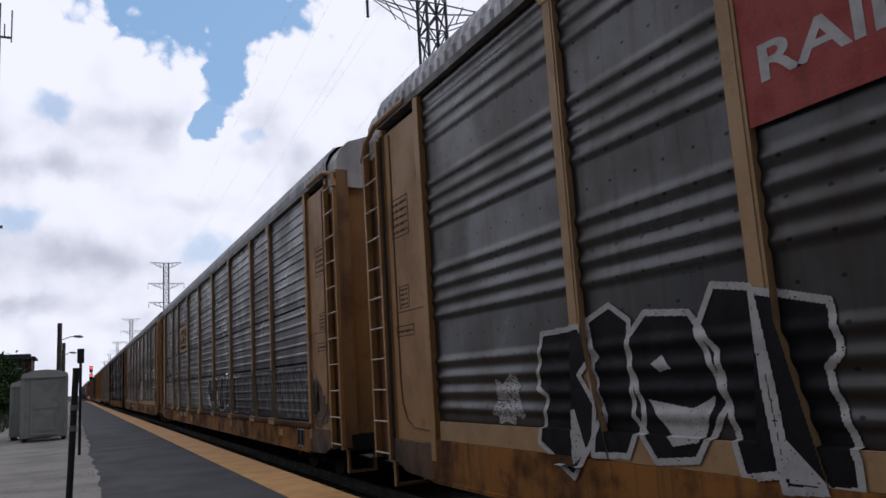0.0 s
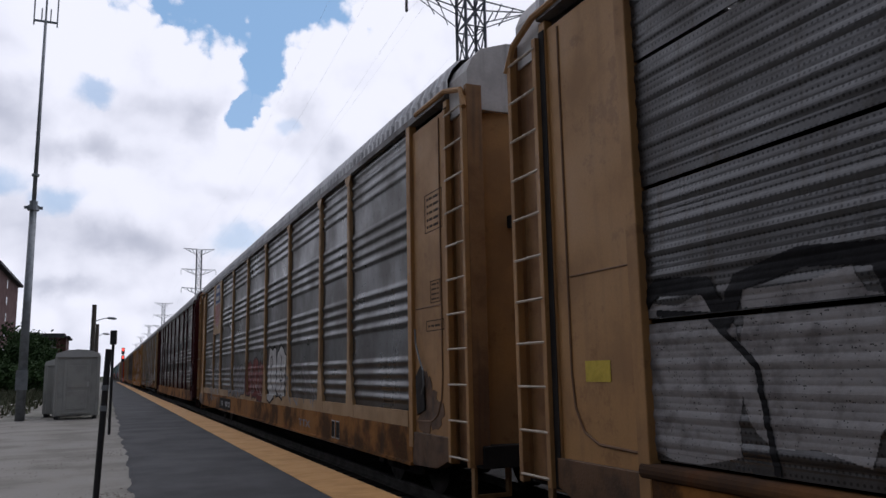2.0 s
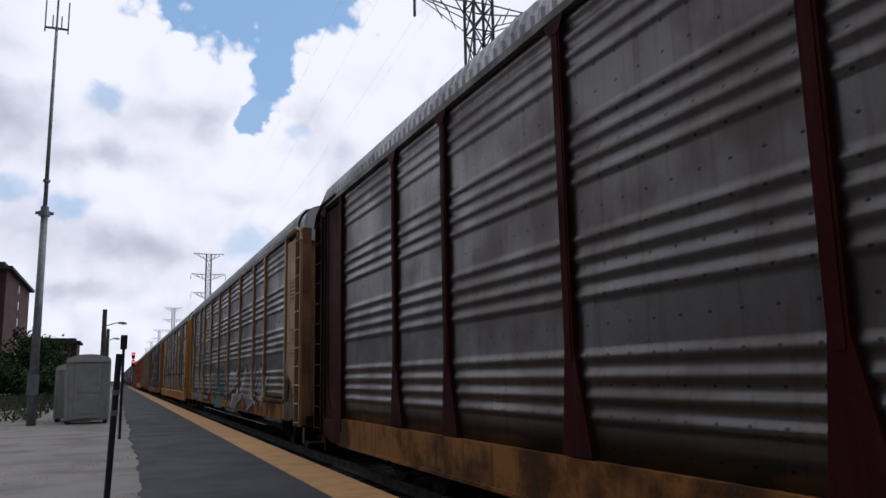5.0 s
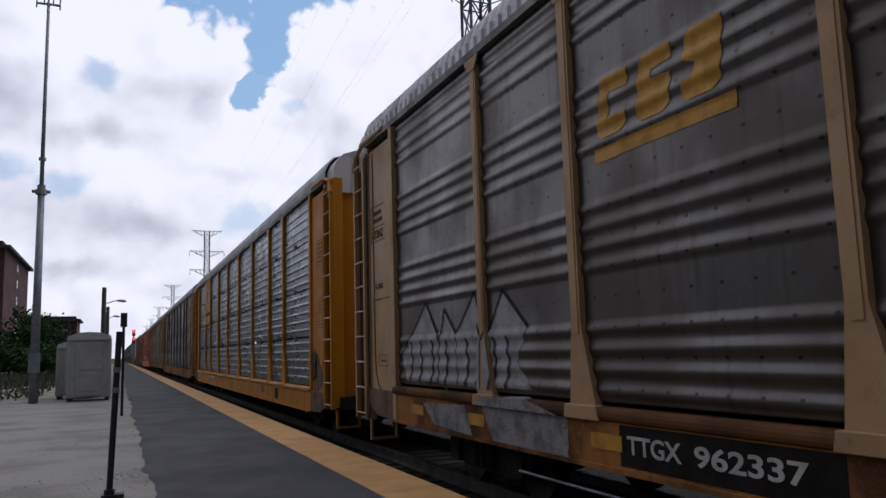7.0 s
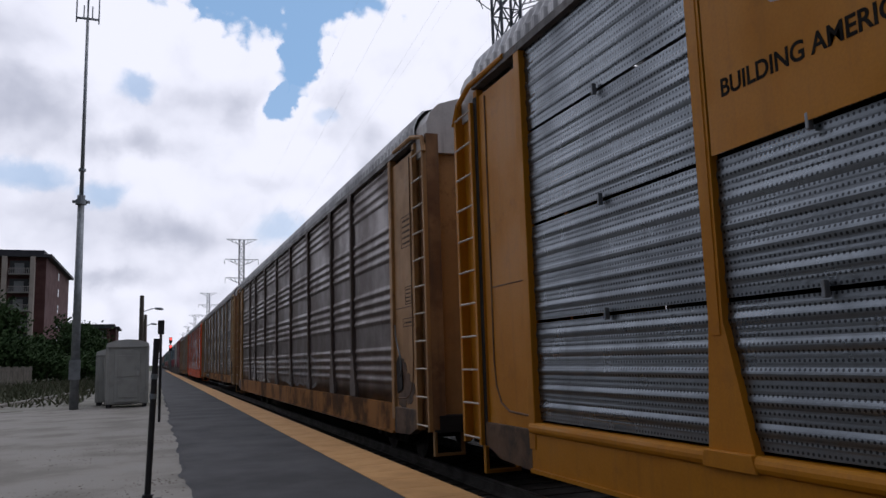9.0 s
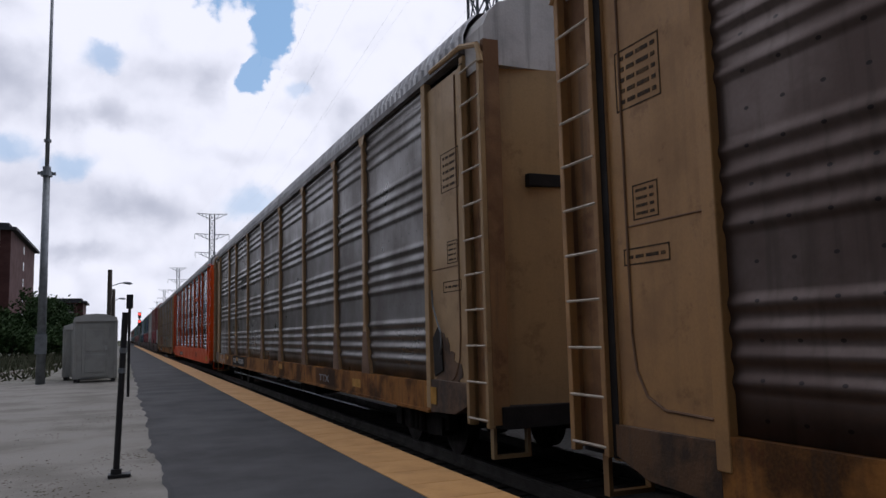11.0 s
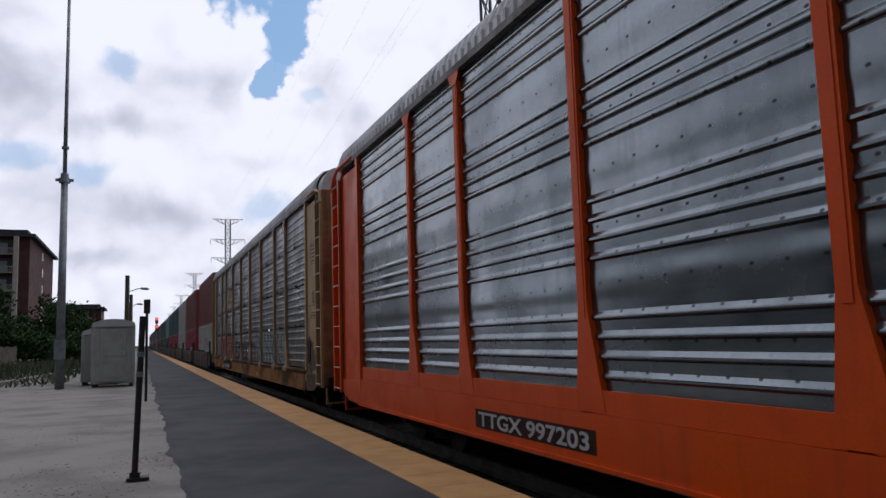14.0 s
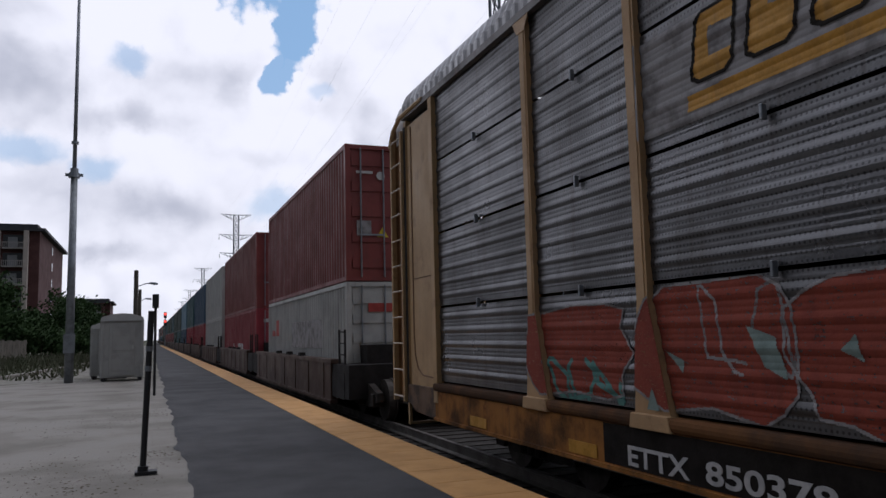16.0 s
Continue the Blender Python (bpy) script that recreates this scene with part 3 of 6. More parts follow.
def shoe_mesh():
    """The post's shoe where it crosses the rounded sill beam."""
    return mesh_of(lambda bm: prism(bm, [(0.20, 0.96), (0.175, 1.085), (-0.295, 1.085), (-0.33, 0.96)], 0, -SIDE - 0.062, -SIDE + 0.02), 0.006)


def cap_mesh():
    """Gusset plate at a post's head."""
    return mesh_of(lambda bm: prism(bm, [(-0.20, 5.24), (0.20, 5.24), (0.085, 5.06), (-0.085, 5.06)], 0, -SIDE - 0.03, -SIDE - 0.0245))


def sill_mesh():
    """Channel-shaped side sill with a lip."""
    def build(bm):
        prism(bm, [(-SIDE + 0.12, 0.56), (-SIDE - 0.05, 0.56), (-SIDE - 0.05, 0.60), (-SIDE - 0.02, 0.60), (-SIDE - 0.02, 0.96), (-SIDE + 0.12, 0.96)], 1, -11.72, 11.72)
    return mesh_of(build)


def tall_sill_mesh():
    """The deeper plain sill of the older cars."""
    def build(bm):
        prism(bm, [(-SIDE + 0.12, 0.56), (-SIDE - 0.05, 0.56), (-SIDE - 0.05, 0.60), (-SIDE - 0.02, 0.60), (-SIDE - 0.02, 1.046), (-SIDE + 0.12, 1.046)], 1, -11.72, 11.72)
    return mesh_of(build)


def lip_mesh():
    def build(bm):
        prism(bm, [(-SIDE + 0.12, 0.962), (-SIDE - 0.022, 0.962), (-SIDE - 0.046, 0.978), (-SIDE - 0.056, 1.005), (-SIDE - 0.056, 1.035), (-SIDE - 0.046, 1.062), (-SIDE - 0.022, 1.078), (-SIDE + 0.12, 1.078)], 1, -11.72, 11.72)
    return mesh_of(build)


def end_sill_mesh():
    """The sill's end under the end sheet, drawn up towards the coupler."""
    return mesh_of(lambda bm: prism(bm, [(11.724, 0.57), (12.5, 0.60), (12.9, 0.74), (12.9, 1.0), (11.724, 1.0)], 0, -SIDE - 0.018, -SIDE + 0.12), 0.006)


def end_sheet_mesh():
    return mesh_of(lambda bm: box(bm, -SIDE + 0.02, -SIDE + 0.07, SPAN / 2 + 0.14, 12.85, 0.95, 5.1))


def corner_post_mesh():
    return mesh_of(lambda bm: box(bm, -SIDE - 0.03, -SIDE + 0.08, SPAN / 2, SPAN / 2 + 0.14, 0.8, 5.24), 0.008)


def edge_post_mesh():
    return mesh_of(lambda bm: box(bm, -SIDE - 0.005, -SIDE + 0.09, 12.85, 12.96, 0.7, 5.2), 0.008)


# near-black strip on the edge post; its colour stands for shade in the gap
def slot_shade_mesh():
    return mesh_of(lambda bm: box(bm, -SIDE - 0.014, -SIDE - 0.008, 12.855, 12.955, 0.72, 5.1))


# flat dark plate: the shade inside a recess and its grease, as one colour
def greasy_recess_shade_mesh():
    return mesh_of(lambda bm: prism(bm, [(11.82, 1.72), (11.98, 1.86), (12.1, 1.7), (12.12, 1.3), (11.86, 1.22)], 0, -SIDE - 0.006, -SIDE + 0.02))


def seam_mesh():
    """Raised weld seam round the end sheet, turning in at its foot."""
    def build(bm):
        pts = [(12.66, 5.05), (12.66, 1.75), (12.62, 1.45), (12.5, 1.25), (12.3, 1.16), (11.8, 1.14)]
        for (a, b), (c, d) in zip(pts, pts[1:]):
            tube(bm, (-SIDE + 0.016, a, b), (-SIDE + 0.016, c, d), 0.013, 6)
        tube(bm, (-SIDE + 0.018, 11.8, 2.62), (-SIDE + 0.018, 12.64, 2.62), 0.008, 6)
    return mesh_of(build)


def grime_mesh(seed):
    """A splash of old oil and rust with a ragged outline at the foot of the end."""
    rnd = random.Random(seed)
    pts = []
    for i in range(44):
        a = 2 * math.pi * i / 44
        r = 1 + 0.28 * math.sin(3 * a + seed) + rnd.uniform(-0.2, 0.2)
        pts.append((12.2 + 0.34 * r * math.cos(a), 1.32 + (0.40 if math.sin(a) > 0 else 0.34) * r * math.sin(a)))
    return mesh_of(lambda bm: prism(bm, pts, 0, -SIDE + 0.0135, -SIDE + 0.0195))


def cable_mesh():
    def build(bm):
        pts = [(11.88, 2.35), (11.90, 2.15), (12.02, 1.95), (12.14, 1.8), (12.16, 1.62), (12.08, 1.5)]
        for (a, b), (c, d) in zip(pts, pts[1:]):
            tube(bm, (-SIDE - 0.03, a, b), (-SIDE - 0.03, c, d), 0.013, 6)
    return mesh_of(build)


def vent_mesh():
    return mesh_of(lambda bm: box(bm, -1.05, -0.35, 13.42, 13.515, 3.48, 3.63), 0.006)


def clip_mesh():
    return mesh_of(lambda bm: box(bm, -SIDE - 0.02, -SIDE + 0.03, -0.014, 0.014, -0.055, 0.055), 0.005)


def stile_mesh():
    return mesh_of(lambda bm: box(bm, -SIDE - 0.06, -SIDE + 0.02, -0.035, 0.035, 0.72, 5.05), 0.006)


def rung_mesh():
    return mesh_of(lambda bm: tube(bm, (-SIDE - 0.055, -0.25, 0), (-SIDE - 0.055, 0.25, 0), 0.014, 6))


def jamb_mesh():
    def build(bm):
        box(bm, -SIDE + 0.06, -SIDE + 0.2, 13.01, 13.46, 0.75, 5.15)
        box(bm, -SIDE + 0.0, -SIDE + 0.2, 13.45, 13.52, 0.75, 5.2)
    return mesh_of(build)


def door_mesh():
    """One leaf of the end doors, bowed, with stiffening ribs."""
    def build(bm):
        pts = []
        for i in range(9):
            a = i / 8
            pts.append((-1.42 + 1.40 * a, 13.34 + 0.20 * math.sin(a * math.pi / 2)))
        out = pts + [(x, y - 0.06) for x, y in reversed(pts)]
        prism(bm, out, 2, 0.95, 4.92)
    return mesh_of(build)


def hood_mesh():
    """The pale end of the roof over the doors."""
    def build(bm):
        prof = [(-1.56, 4.92), (-1.56, 5.40), (-1.49, 5.56), (-1.36, 5.70), (-1.0, 5.82), (0, 5.89), (1.0, 5.82), (1.36, 5.70), (1.49, 5.56), (1.56, 5.40), (1.56, 4.92)]
        prism(bm, prof, 1, 12.95, 13.47)
    return mesh_of(build)


def grab_mesh():
    def build(bm):
        pts = [(-SIDE - 0.03, 12.0, 5.30), (-SIDE - 0.05, 13.0, 5.28), (-SIDE - 0.03, 13.42, 5.16), (-SIDE - 0.05, 13.54, 4.9)]
        for a, b in zip(pts, pts[1:]):
            tube(bm, a, b, 0.035, 7)
    return mesh_of(build)


def coupler_mesh():
    def build(bm):
        prism(bm, [(-0.16, 13.3), (-0.16, 13.95), (-0.24, 13.97), (-0.24, 14.19), (0.24, 14.19), (0.24, 13.97), (0.16, 13.95), (0.16, 13.3)], 2, 0.60, 0.94)
    return mesh_of(build, 0.012)


def beam_mesh():
    return mesh_of(lambda bm: box(bm, -1.5, 1.5, 12.85, 13.55, 0.70, 0.95), 0.01)


def step_mesh():
    def build(bm):
        prism(bm, [(-0.24, 0.72), (-0.24, 0.34), (0.24, 0.34), (0.24, 0.72), (0.20, 0.72), (0.20, 0.38), (-0.20, 0.38), (-0.20, 0.72)], 1, 13.2, 13.28)
    return mesh_of(build)


def hose_mesh():
    return mesh_of(lambda bm: tube(bm, (0.4, 13.5, 0.8), (0.45, 14.0, 0.3), 0.03, 6))


def pipe_mesh():
    return mesh_of(lambda bm: tube(bm, (-1.42, -8.4, 0.49), (-1.42, 8.4, 0.49), 0.016, 6))


def bogie_mesh():
    def build(bm):
        for x in (-0.98, 0.98):
            prism(bm, [(-1.15, 0.40), (-1.15, 0.58), (-0.55, 0.74), (0.55, 0.74), (1.15, 0.58), (1.15, 0.40), (0.6, 0.26), (-0.6, 0.26)], 0, x - 0.07, x + 0.07)
            for y in (-0.88, 0.88):
                box(bm, x - 0.12, x + 0.12, y - 0.13, y + 0.13, 0.3, 0.55)
            for y in (-0.2, 0, 0.2):
                tube(bm, (x - 0.10, y, 0.3), (x - 0.10, y, 0.68), 0.07, 8)
        box(bm, -0.95, 0.95, -0.2, 0.2, 0.45, 0.7)
    return mesh_of(build)


def wheelset_mesh():
    def build(bm):
        tube(bm, (-0.95, 0, 0), (0.95, 0, 0), 0.08, 10)
        for x in (-0.75, 0.75):
            tube(bm, (x - 0.07, 0, 0), (x + 0.07, 0, 0), 0.42, 24)
            s = 0.09 if x < 0 else -0.09
            tube(bm, (x + s - 0.015, 0, 0), (x + s + 0.015, 0, 0), 0.45, 24)
    return mesh_of(build)


def frame_mesh():
    def build(bm):
        box(bm, -1.35, 1.5, -12.8, 12.8, 0.94, 1.04)
        box(bm, -0.3, 0.3, -12.8, 12.8, 0.55, 0.95)
        for y in np.arange(-11.5, 11.6, 2.768):
            box(bm, -1.45, 1.45, y - 0.06, y + 0.06, 0.7, 0.95)
        box(bm, -1.1, -0.5, -3.2, -1.6, 0.4, 0.8)
    return mesh_of(build)


def far_wall_mesh():
    def build(bm):
        box(bm, SIDE - 0.08, SIDE, -13.4, 13.4, 0.6, 5.3)
    return mesh_of(build)


CAR = {n: f() for n, f in dict(roof=roof_mesh, post=post_mesh, shoe=shoe_mesh, cap=cap_mesh, sill=sill_mesh, tall_sill=tall_sill_mesh, lip=lip_mesh, end=end_sheet_mesh, corner=corner_post_mesh, edge=edge_post_mesh, slot=slot_shade_mesh, recess=greasy_recess_shade_mesh, seam=seam_mesh, end_sill=end_sill_mesh, cable=cable_mesh, clip=clip_mesh, vent=vent_mesh, stile=stile_mesh, rung=rung_mesh, beam=beam_mesh, step=step_mesh, hose=hose_mesh, pipe=pipe_mesh, jamb=jamb_mesh, door=door_mesh, hood=hood_mesh, grab=grab_mesh,
                               coupler=coupler_mesh, bogie=bogie_mesh, wheels=wheelset_mesh, frame=frame_mesh, far=far_wall_mesh).items()}
CAR["grime"] = grime_mesh(2)
CAR["deck"] = mesh_of(lambda bm: box(bm, -1.3, 1.5, -12.6, 12.6, 0, 0.07))
CAR["rail_top"] = mesh_of(lambda bm: box(bm, -SIDE - 0.035, -SIDE + 0.1, -12.95, 12.95, 5.22, 5.31))
SHEETS = {}
KICK = {}
FLIP_Y = Matrix.Diagonal((1, -1, 1, 1))
MIRROR = {}


def mirrored(me):
    """The same mesh for the car's other end."""
    if me.name not in MIRROR:
        m2 = me.copy()
        m2.transform(FLIP_Y)
        m2.flip_normals()
        MIRROR[me.name] = m2
    return MIRROR[me.name]


def crossed(me):
    """The same mesh for the other leaf."""
    if "x" + me.name not in MIRROR:
        m2 = me.copy()
        m2.transform(Matrix.Diagonal((-1, 1, 1, 1)))
        m2.flip_normals()
        MIRROR["x" + me.name] = m2
    return MIRROR["x" + me.name]


def sheet(kind, width, lo, hi):
    key = (kind, width, round(lo, 3))
    if key not in SHEETS:
        SHEETS[key] = sheet_mesh(kind, width, lo, hi)
    return SHEETS[key]


def autorack(label, kind, panel, paint, sill_paint="sill", door_paint=None, post_paint=None, hood=None, bays=BAYS, kick=False, clips=True, lip=True, rise=0.0):
    """A closed two-storey car carrier; origin at rail height under its middle."""
    car = thing("autorack", label, "freight car", (TRACK_X, 0, RAIL_Z), group="autorack train")
    pt, sp, dp = PAINT[post_paint or ("post" if paint in ("tan", "cream") else paint)], PAINT[sill_paint or paint], PAINT[door_paint or paint]
    place("underframe", CAR["frame"], M["under"], car)
    place("brake_pipe", CAR["pipe"], M["steel_grey"], car)
    place("inner_wall", CAR["far"], M["under"], car)
    for z in (2.55, 3.95):
        place("deck", CAR["deck"], M["under"], car, (0, 0, z))
    place("sill", CAR["sill" if lip or rise else "tall_sill"], sp, car, (0, 0, rise))
    low = rise + 1.115 if lip and kind == "solid" else rise + 0.97 if rise else Z0
    if lip:
        place("sill_lip", CAR["lip"], PAINT["lip"] if sill_paint == "sill" else sp, car, (0, 0, rise), "rounded steel beam along the sill")
    place("top_rail", CAR["rail_top"], M["chord"], car)
    place("roof", CAR["roof"], M["roof"], car, label="ribbed galvanised steel roof")
    y = -SPAN / 2
    posts = []
    for i, w in enumerate(bays):
        if kind in ("solid", "ridge"):
            place("panel", sheet(kind, w, low, Z1), PANEL[panel], car, (0, y, 0))
        else:
            for j in range(4):
                if j and clips:
                    for q in (w / 2,):
                        place("clip", CAR["clip"], M["steel_grey"], car, (0, y + q, TZ0 + j * TIER))
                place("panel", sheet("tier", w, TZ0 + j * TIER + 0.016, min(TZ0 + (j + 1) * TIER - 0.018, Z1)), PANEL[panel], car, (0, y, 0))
        if kick:
            plate_me = KICK.setdefault(w, mesh_of(lambda bm: box(bm, -SIDE - 0.008, -SIDE + 0.03, 0.09, w - 0.09, Z0, Z0 + 0.21)))
            place("kick_plate", plate_me, pt, car, (0, y, 0))
        y += w
        if i < len(bays) - 1:
            post = place("post", CAR["post"], pt, car, (0, y, 0))
            place("gusset", CAR["cap"], pt, post)
            if lip:
                place("shoe", CAR["shoe"], pt, post, (0, 0, rise))
            posts.append(y)
    car["kick"], car["lip"], car["rise"] = kick, lip, rise
    car["posts"], car["ribs"] = posts, kind if kind != "tiers" else "tier"
    for far in (True, False):
        g = (lambda n: CAR[n]) if far else (lambda n: mirrored(CAR[n]))
        place("end_sheet", g("end"), dp, car)
        place("corner_post", g("corner"), dp, car)
        place("edge_post", g("edge"), dp, car)
        place("edge_slot", g("slot"), M["under"], car)
        place("end_sill", g("end_sill"), PAINT["grime"] if paint in ("tan", "cream", "yellow") else dp, car, (0, 0, rise))
        if paint != "orange":
            place("weld_seam", g("seam"), PAINT["rust_foot"] if paint != "maroon" else dp, car)
        if paint in ("tan", "cream", "yellow") and not far:
            place("grime_patch", g("grime"), PAINT["grime"], car, label="dark oily rust stain")
        if not far and paint != "orange":
            place("recess", g("recess"), M["under"], car)
            place("brake_cable", g("cable"), M["steel_grey"], car)
        place("door_jamb", g("jamb"), PAINT["stained"] if paint in ("tan", "cream") else dp, car)
        place("grab_rail", g("grab"), dp, car)
        place("end_door", g("door"), dp, car)
        place("end_door", crossed(g("door")), dp, car)
        place("door_vent", g("vent"), M["under"], car)
        place("roof_end", g("hood"), hood or M["door_top"], car)
        place("coupler", g("coupler"), M["truck"], car)
        s = 1 if far else -1
        lad = place("ladder_stile", CAR["stile"], dp, car, (0, s * 12.98, 0))
        place("ladder_stile", CAR["stile"], dp, car, (0, s * 13.48, 0))
        for i in range(11):
            place("rung", CAR["rung"], M["rung"] if paint != "maroon" else dp, lad, (0, s * 0.25, 0.80 + i * 0.415))
        place("end_beam", g("beam"), M["under"], car)
        place("brake_hose", g("hose"), M["truck"], car)
        for x in (-1.25, 1.25):
            place("sill_step", g("step"), dp, car, (x, 0, 0))
        tr = place("bogie", CAR["bogie"], M["truck"], car, (0, s * 9.9, 0))
        for d in (-0.88, 0.88):
            place("wheelset", CAR["wheels"], M["wheel"], tr, (0, d, 0.42))
    return car


def train_autoracks():
    specs = [
        ("old grey autorack with tan posts and black graffiti", "solid", "dirty", "tan", dict(kick=True, lip=False)),
        ("grey perforated autorack with tan posts and white tags", "tiers", "tier", "tan", dict(clips=False)),
        ("old grey autorack with tan posts and a shield emblem", "solid", "dirty", "tan", dict(kick=True, lip=False)),
        ("grey autorack with dark maroon posts and end doors", "solid", "brown", "maroon", dict(hood=PAINT["maroon"], lip=False)),
        ("dirty grey autorack with tan posts and yellow emblem", "solid", "brown", "tan", dict(rise=0.2, door_paint="cream")),
        ("bright galvanised autorack with yellow posts and sill", "tiers", "bright", "yellow", dict(sill_paint="yellow")),
        ("dirty grey autorack with faded tan ends and graffiti", "solid", "russet", "tan", dict(post_paint="dull", lip=False)),
        ("brown-grey autorack with cream posts and white tags", "solid", "brown", "cream", dict(lip=False, rise=0.18)),
        ("shiny galvanised autorack with orange posts and ends", "ridge", "shiny", "orange", dict(sill_paint="orange", kick=True, lip=False)),
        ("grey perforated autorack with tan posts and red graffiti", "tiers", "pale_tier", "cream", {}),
    ]
    return [autorack(*s[:4], **s[4]) for s in specs]


CARS = train_autoracks()

# ---- container train behind the autoracks ----
def container_mesh(length, height):
    def build(bm):
        w = 1.22
        for x in (-w, w - 0.12):
            for y in (0, length - 0.16):
                box(bm, x, x + 0.12, y, y + 0.16, 0, height)
        for x in (-w, w - 0.08):
            for z in (0, height - 0.1):
                box(bm, x, x + 0.08, 0.16, length - 0.16, z, z + 0.1)
        for y in (0.02, length - 0.1):
            for z in (0, height - 0.1):
                box(bm, -w + 0.12, w - 0.12, y, y + 0.08, z, z + 0.1)
        # corrugated side and plain far side, roof, back
        n = int((length - 0.32) / 0.28)
        s = (length - 0.32) / n
        pts = []
        for i in range(n):
            y = 0.16 + i * s
            pts += [(-w + 0.025, y), (-w + 0.025, y + s * 0.35), (-w + 0.065, y + s * 0.5), (-w + 0.065, y + s * 0.85)]
        pts.append((-w + 0.025, length - 0.16))
        lo, hi = [[bm.verts.new((x, y, z)) for x, y in pts] for z in (0.1, height - 0.1)]
        for i in range(len(pts) - 1):
            bm.faces.new((lo[i], lo[i + 1], hi[i + 1], hi[i]))
        box(bm, w - 0.06, w - 0.03, 0.16, length - 0.16, 0.1, height - 0.1)
        box(bm, -w + 0.08, w - 0.08, 0.05, length - 0.05, height - 0.06, height - 0.03)
        box(bm, -w + 0.12, w - 0.12, 0.06, 0.10, 0.1, height - 0.1)
        box(bm, -w + 0.12, w - 0.12, length - 0.1, length - 0.06, 0.1, height - 0.1)
        for z in np.linspace(0.3, height - 0.5, 5):
            box(bm, -w + 0.16, -0.04, 0.035, 0.06, z, z + 0.22)
            box(bm, 0.04, w - 0.16, 0.035, 0.06, z, z + 0.22)
    return mesh_of(build)


def rods_mesh(height):
    def build(bm):
        for x in (-0.85, -0.3, 0.3, 0.85):
            tube(bm, (x, 0.01, 0.08), (x, 0.01, height - 0.08), 0.02, 6)
        for x in (-0.6, 0.6):
            box(bm, x - 0.3, x + 0.3, -0.005, 0.015, 1.05, 1.09)
    return mesh_of(build)


CONT = {}


def container(color, length, height, at, label):
    c = thing("shipping_container", label, "container", Matrix.Translation(at), group="stacked containers")
    if (length, height) not in CONT:
        CONT[(length, height)] = (container_mesh(length, height), rods_mesh(height))
    box_me, rods = CONT[(length, height)]
    place("body", box_me, color, c)
    place("door_rods", rods, M["steel_grey"], c)
    return c


def well_mesh(length):
    def build(bm):
        for s in (-1, 1):
            box(bm, min(s * 1.5, s * 1.38), max(s * 1.5, s * 1.38), 1.3, length - 1.3, 0.28, 1.18)
            box(bm, min(s * 1.54, s * 1.3), max(s * 1.54, s * 1.3), 1.1, length - 1.1, 1.14, 1.24)
            box(bm, min(s * 1.54, s * 1.36), max(s * 1.54, s * 1.36), 1.2, length - 1.2, 0.24, 0.32)
            for y in np.arange(2.0, length - 1.5, 1.9):
                box(bm, min(s * 1.52, s * 1.5), max(s * 1.52, s * 1.5), y, y + 0.05, 0.3, 1.15)
        box(bm, -1.3, 1.3, 1.4, length - 1.4, 0.3, 0.38)
    return mesh_of(build)


def well_end_mesh():
    def build(bm):
        box(bm, -1.46, 1.46, -0.25, 1.5, 0.42, 1.14)
        box(bm, -0.3, 0.3, -0.7, -0.25, 0.6, 0.95)
        for x in (-1.42, 1.42):
            box(bm, x - 0.05, x + 0.05, 0.1, 1.35, 0.4, 0.95)
            tube(bm, (x, 0.2, 1.1), (x, 0.2, 1.9), 0.025, 6)
            tube(bm, (x, 0.75, 1.1), (x, 0.75, 1.9), 0.025, 6)
            for z in (1.35, 1.6, 1.85):
                tube(bm, (x, 0.2, z), (x, 0.75, z), 0.015, 6)
        box(bm, -0.9, -0.3, 0.3, 1.0, 1.12, 1.55)
        tube(bm, (0.7, 0.5, 1.1), (0.7, 0.5, 2.0), 0.14, 10)
    return mesh_of(build)


def paint(name, rgb, **kw):
    return mat(name, rgb, 0.55, scale=1.2, amount=0.45, streak=0.2, rust=0.12, **kw)


BOXES = {"rust": (paint("container_rust_red", (0.20, 0.040, 0.036)), "rust-red"), "white": (paint("container_white", (0.42, 0.42, 0.40)), "grey-white"), "red": (paint("container_red", (0.28, 0.033, 0.045)), "red"),
         "blue": (paint("container_blue", (0.03, 0.075, 0.13)), "dark blue"), "teal": (paint("container_teal", (0.035, 0.10, 0.11)), "dark teal"), "sky": (paint("container_light_blue", (0.18, 0.30, 0.38)), "pale blue"),
         "green": (paint("container_green", (0.03, 0.06, 0.05)), "dark green"), "well": (paint("well_brown", (0.085, 0.048, 0.034)), "brown")}
WELL_AT, WELLS = [], []      # start of each well on the train's own scale: y at 0 s


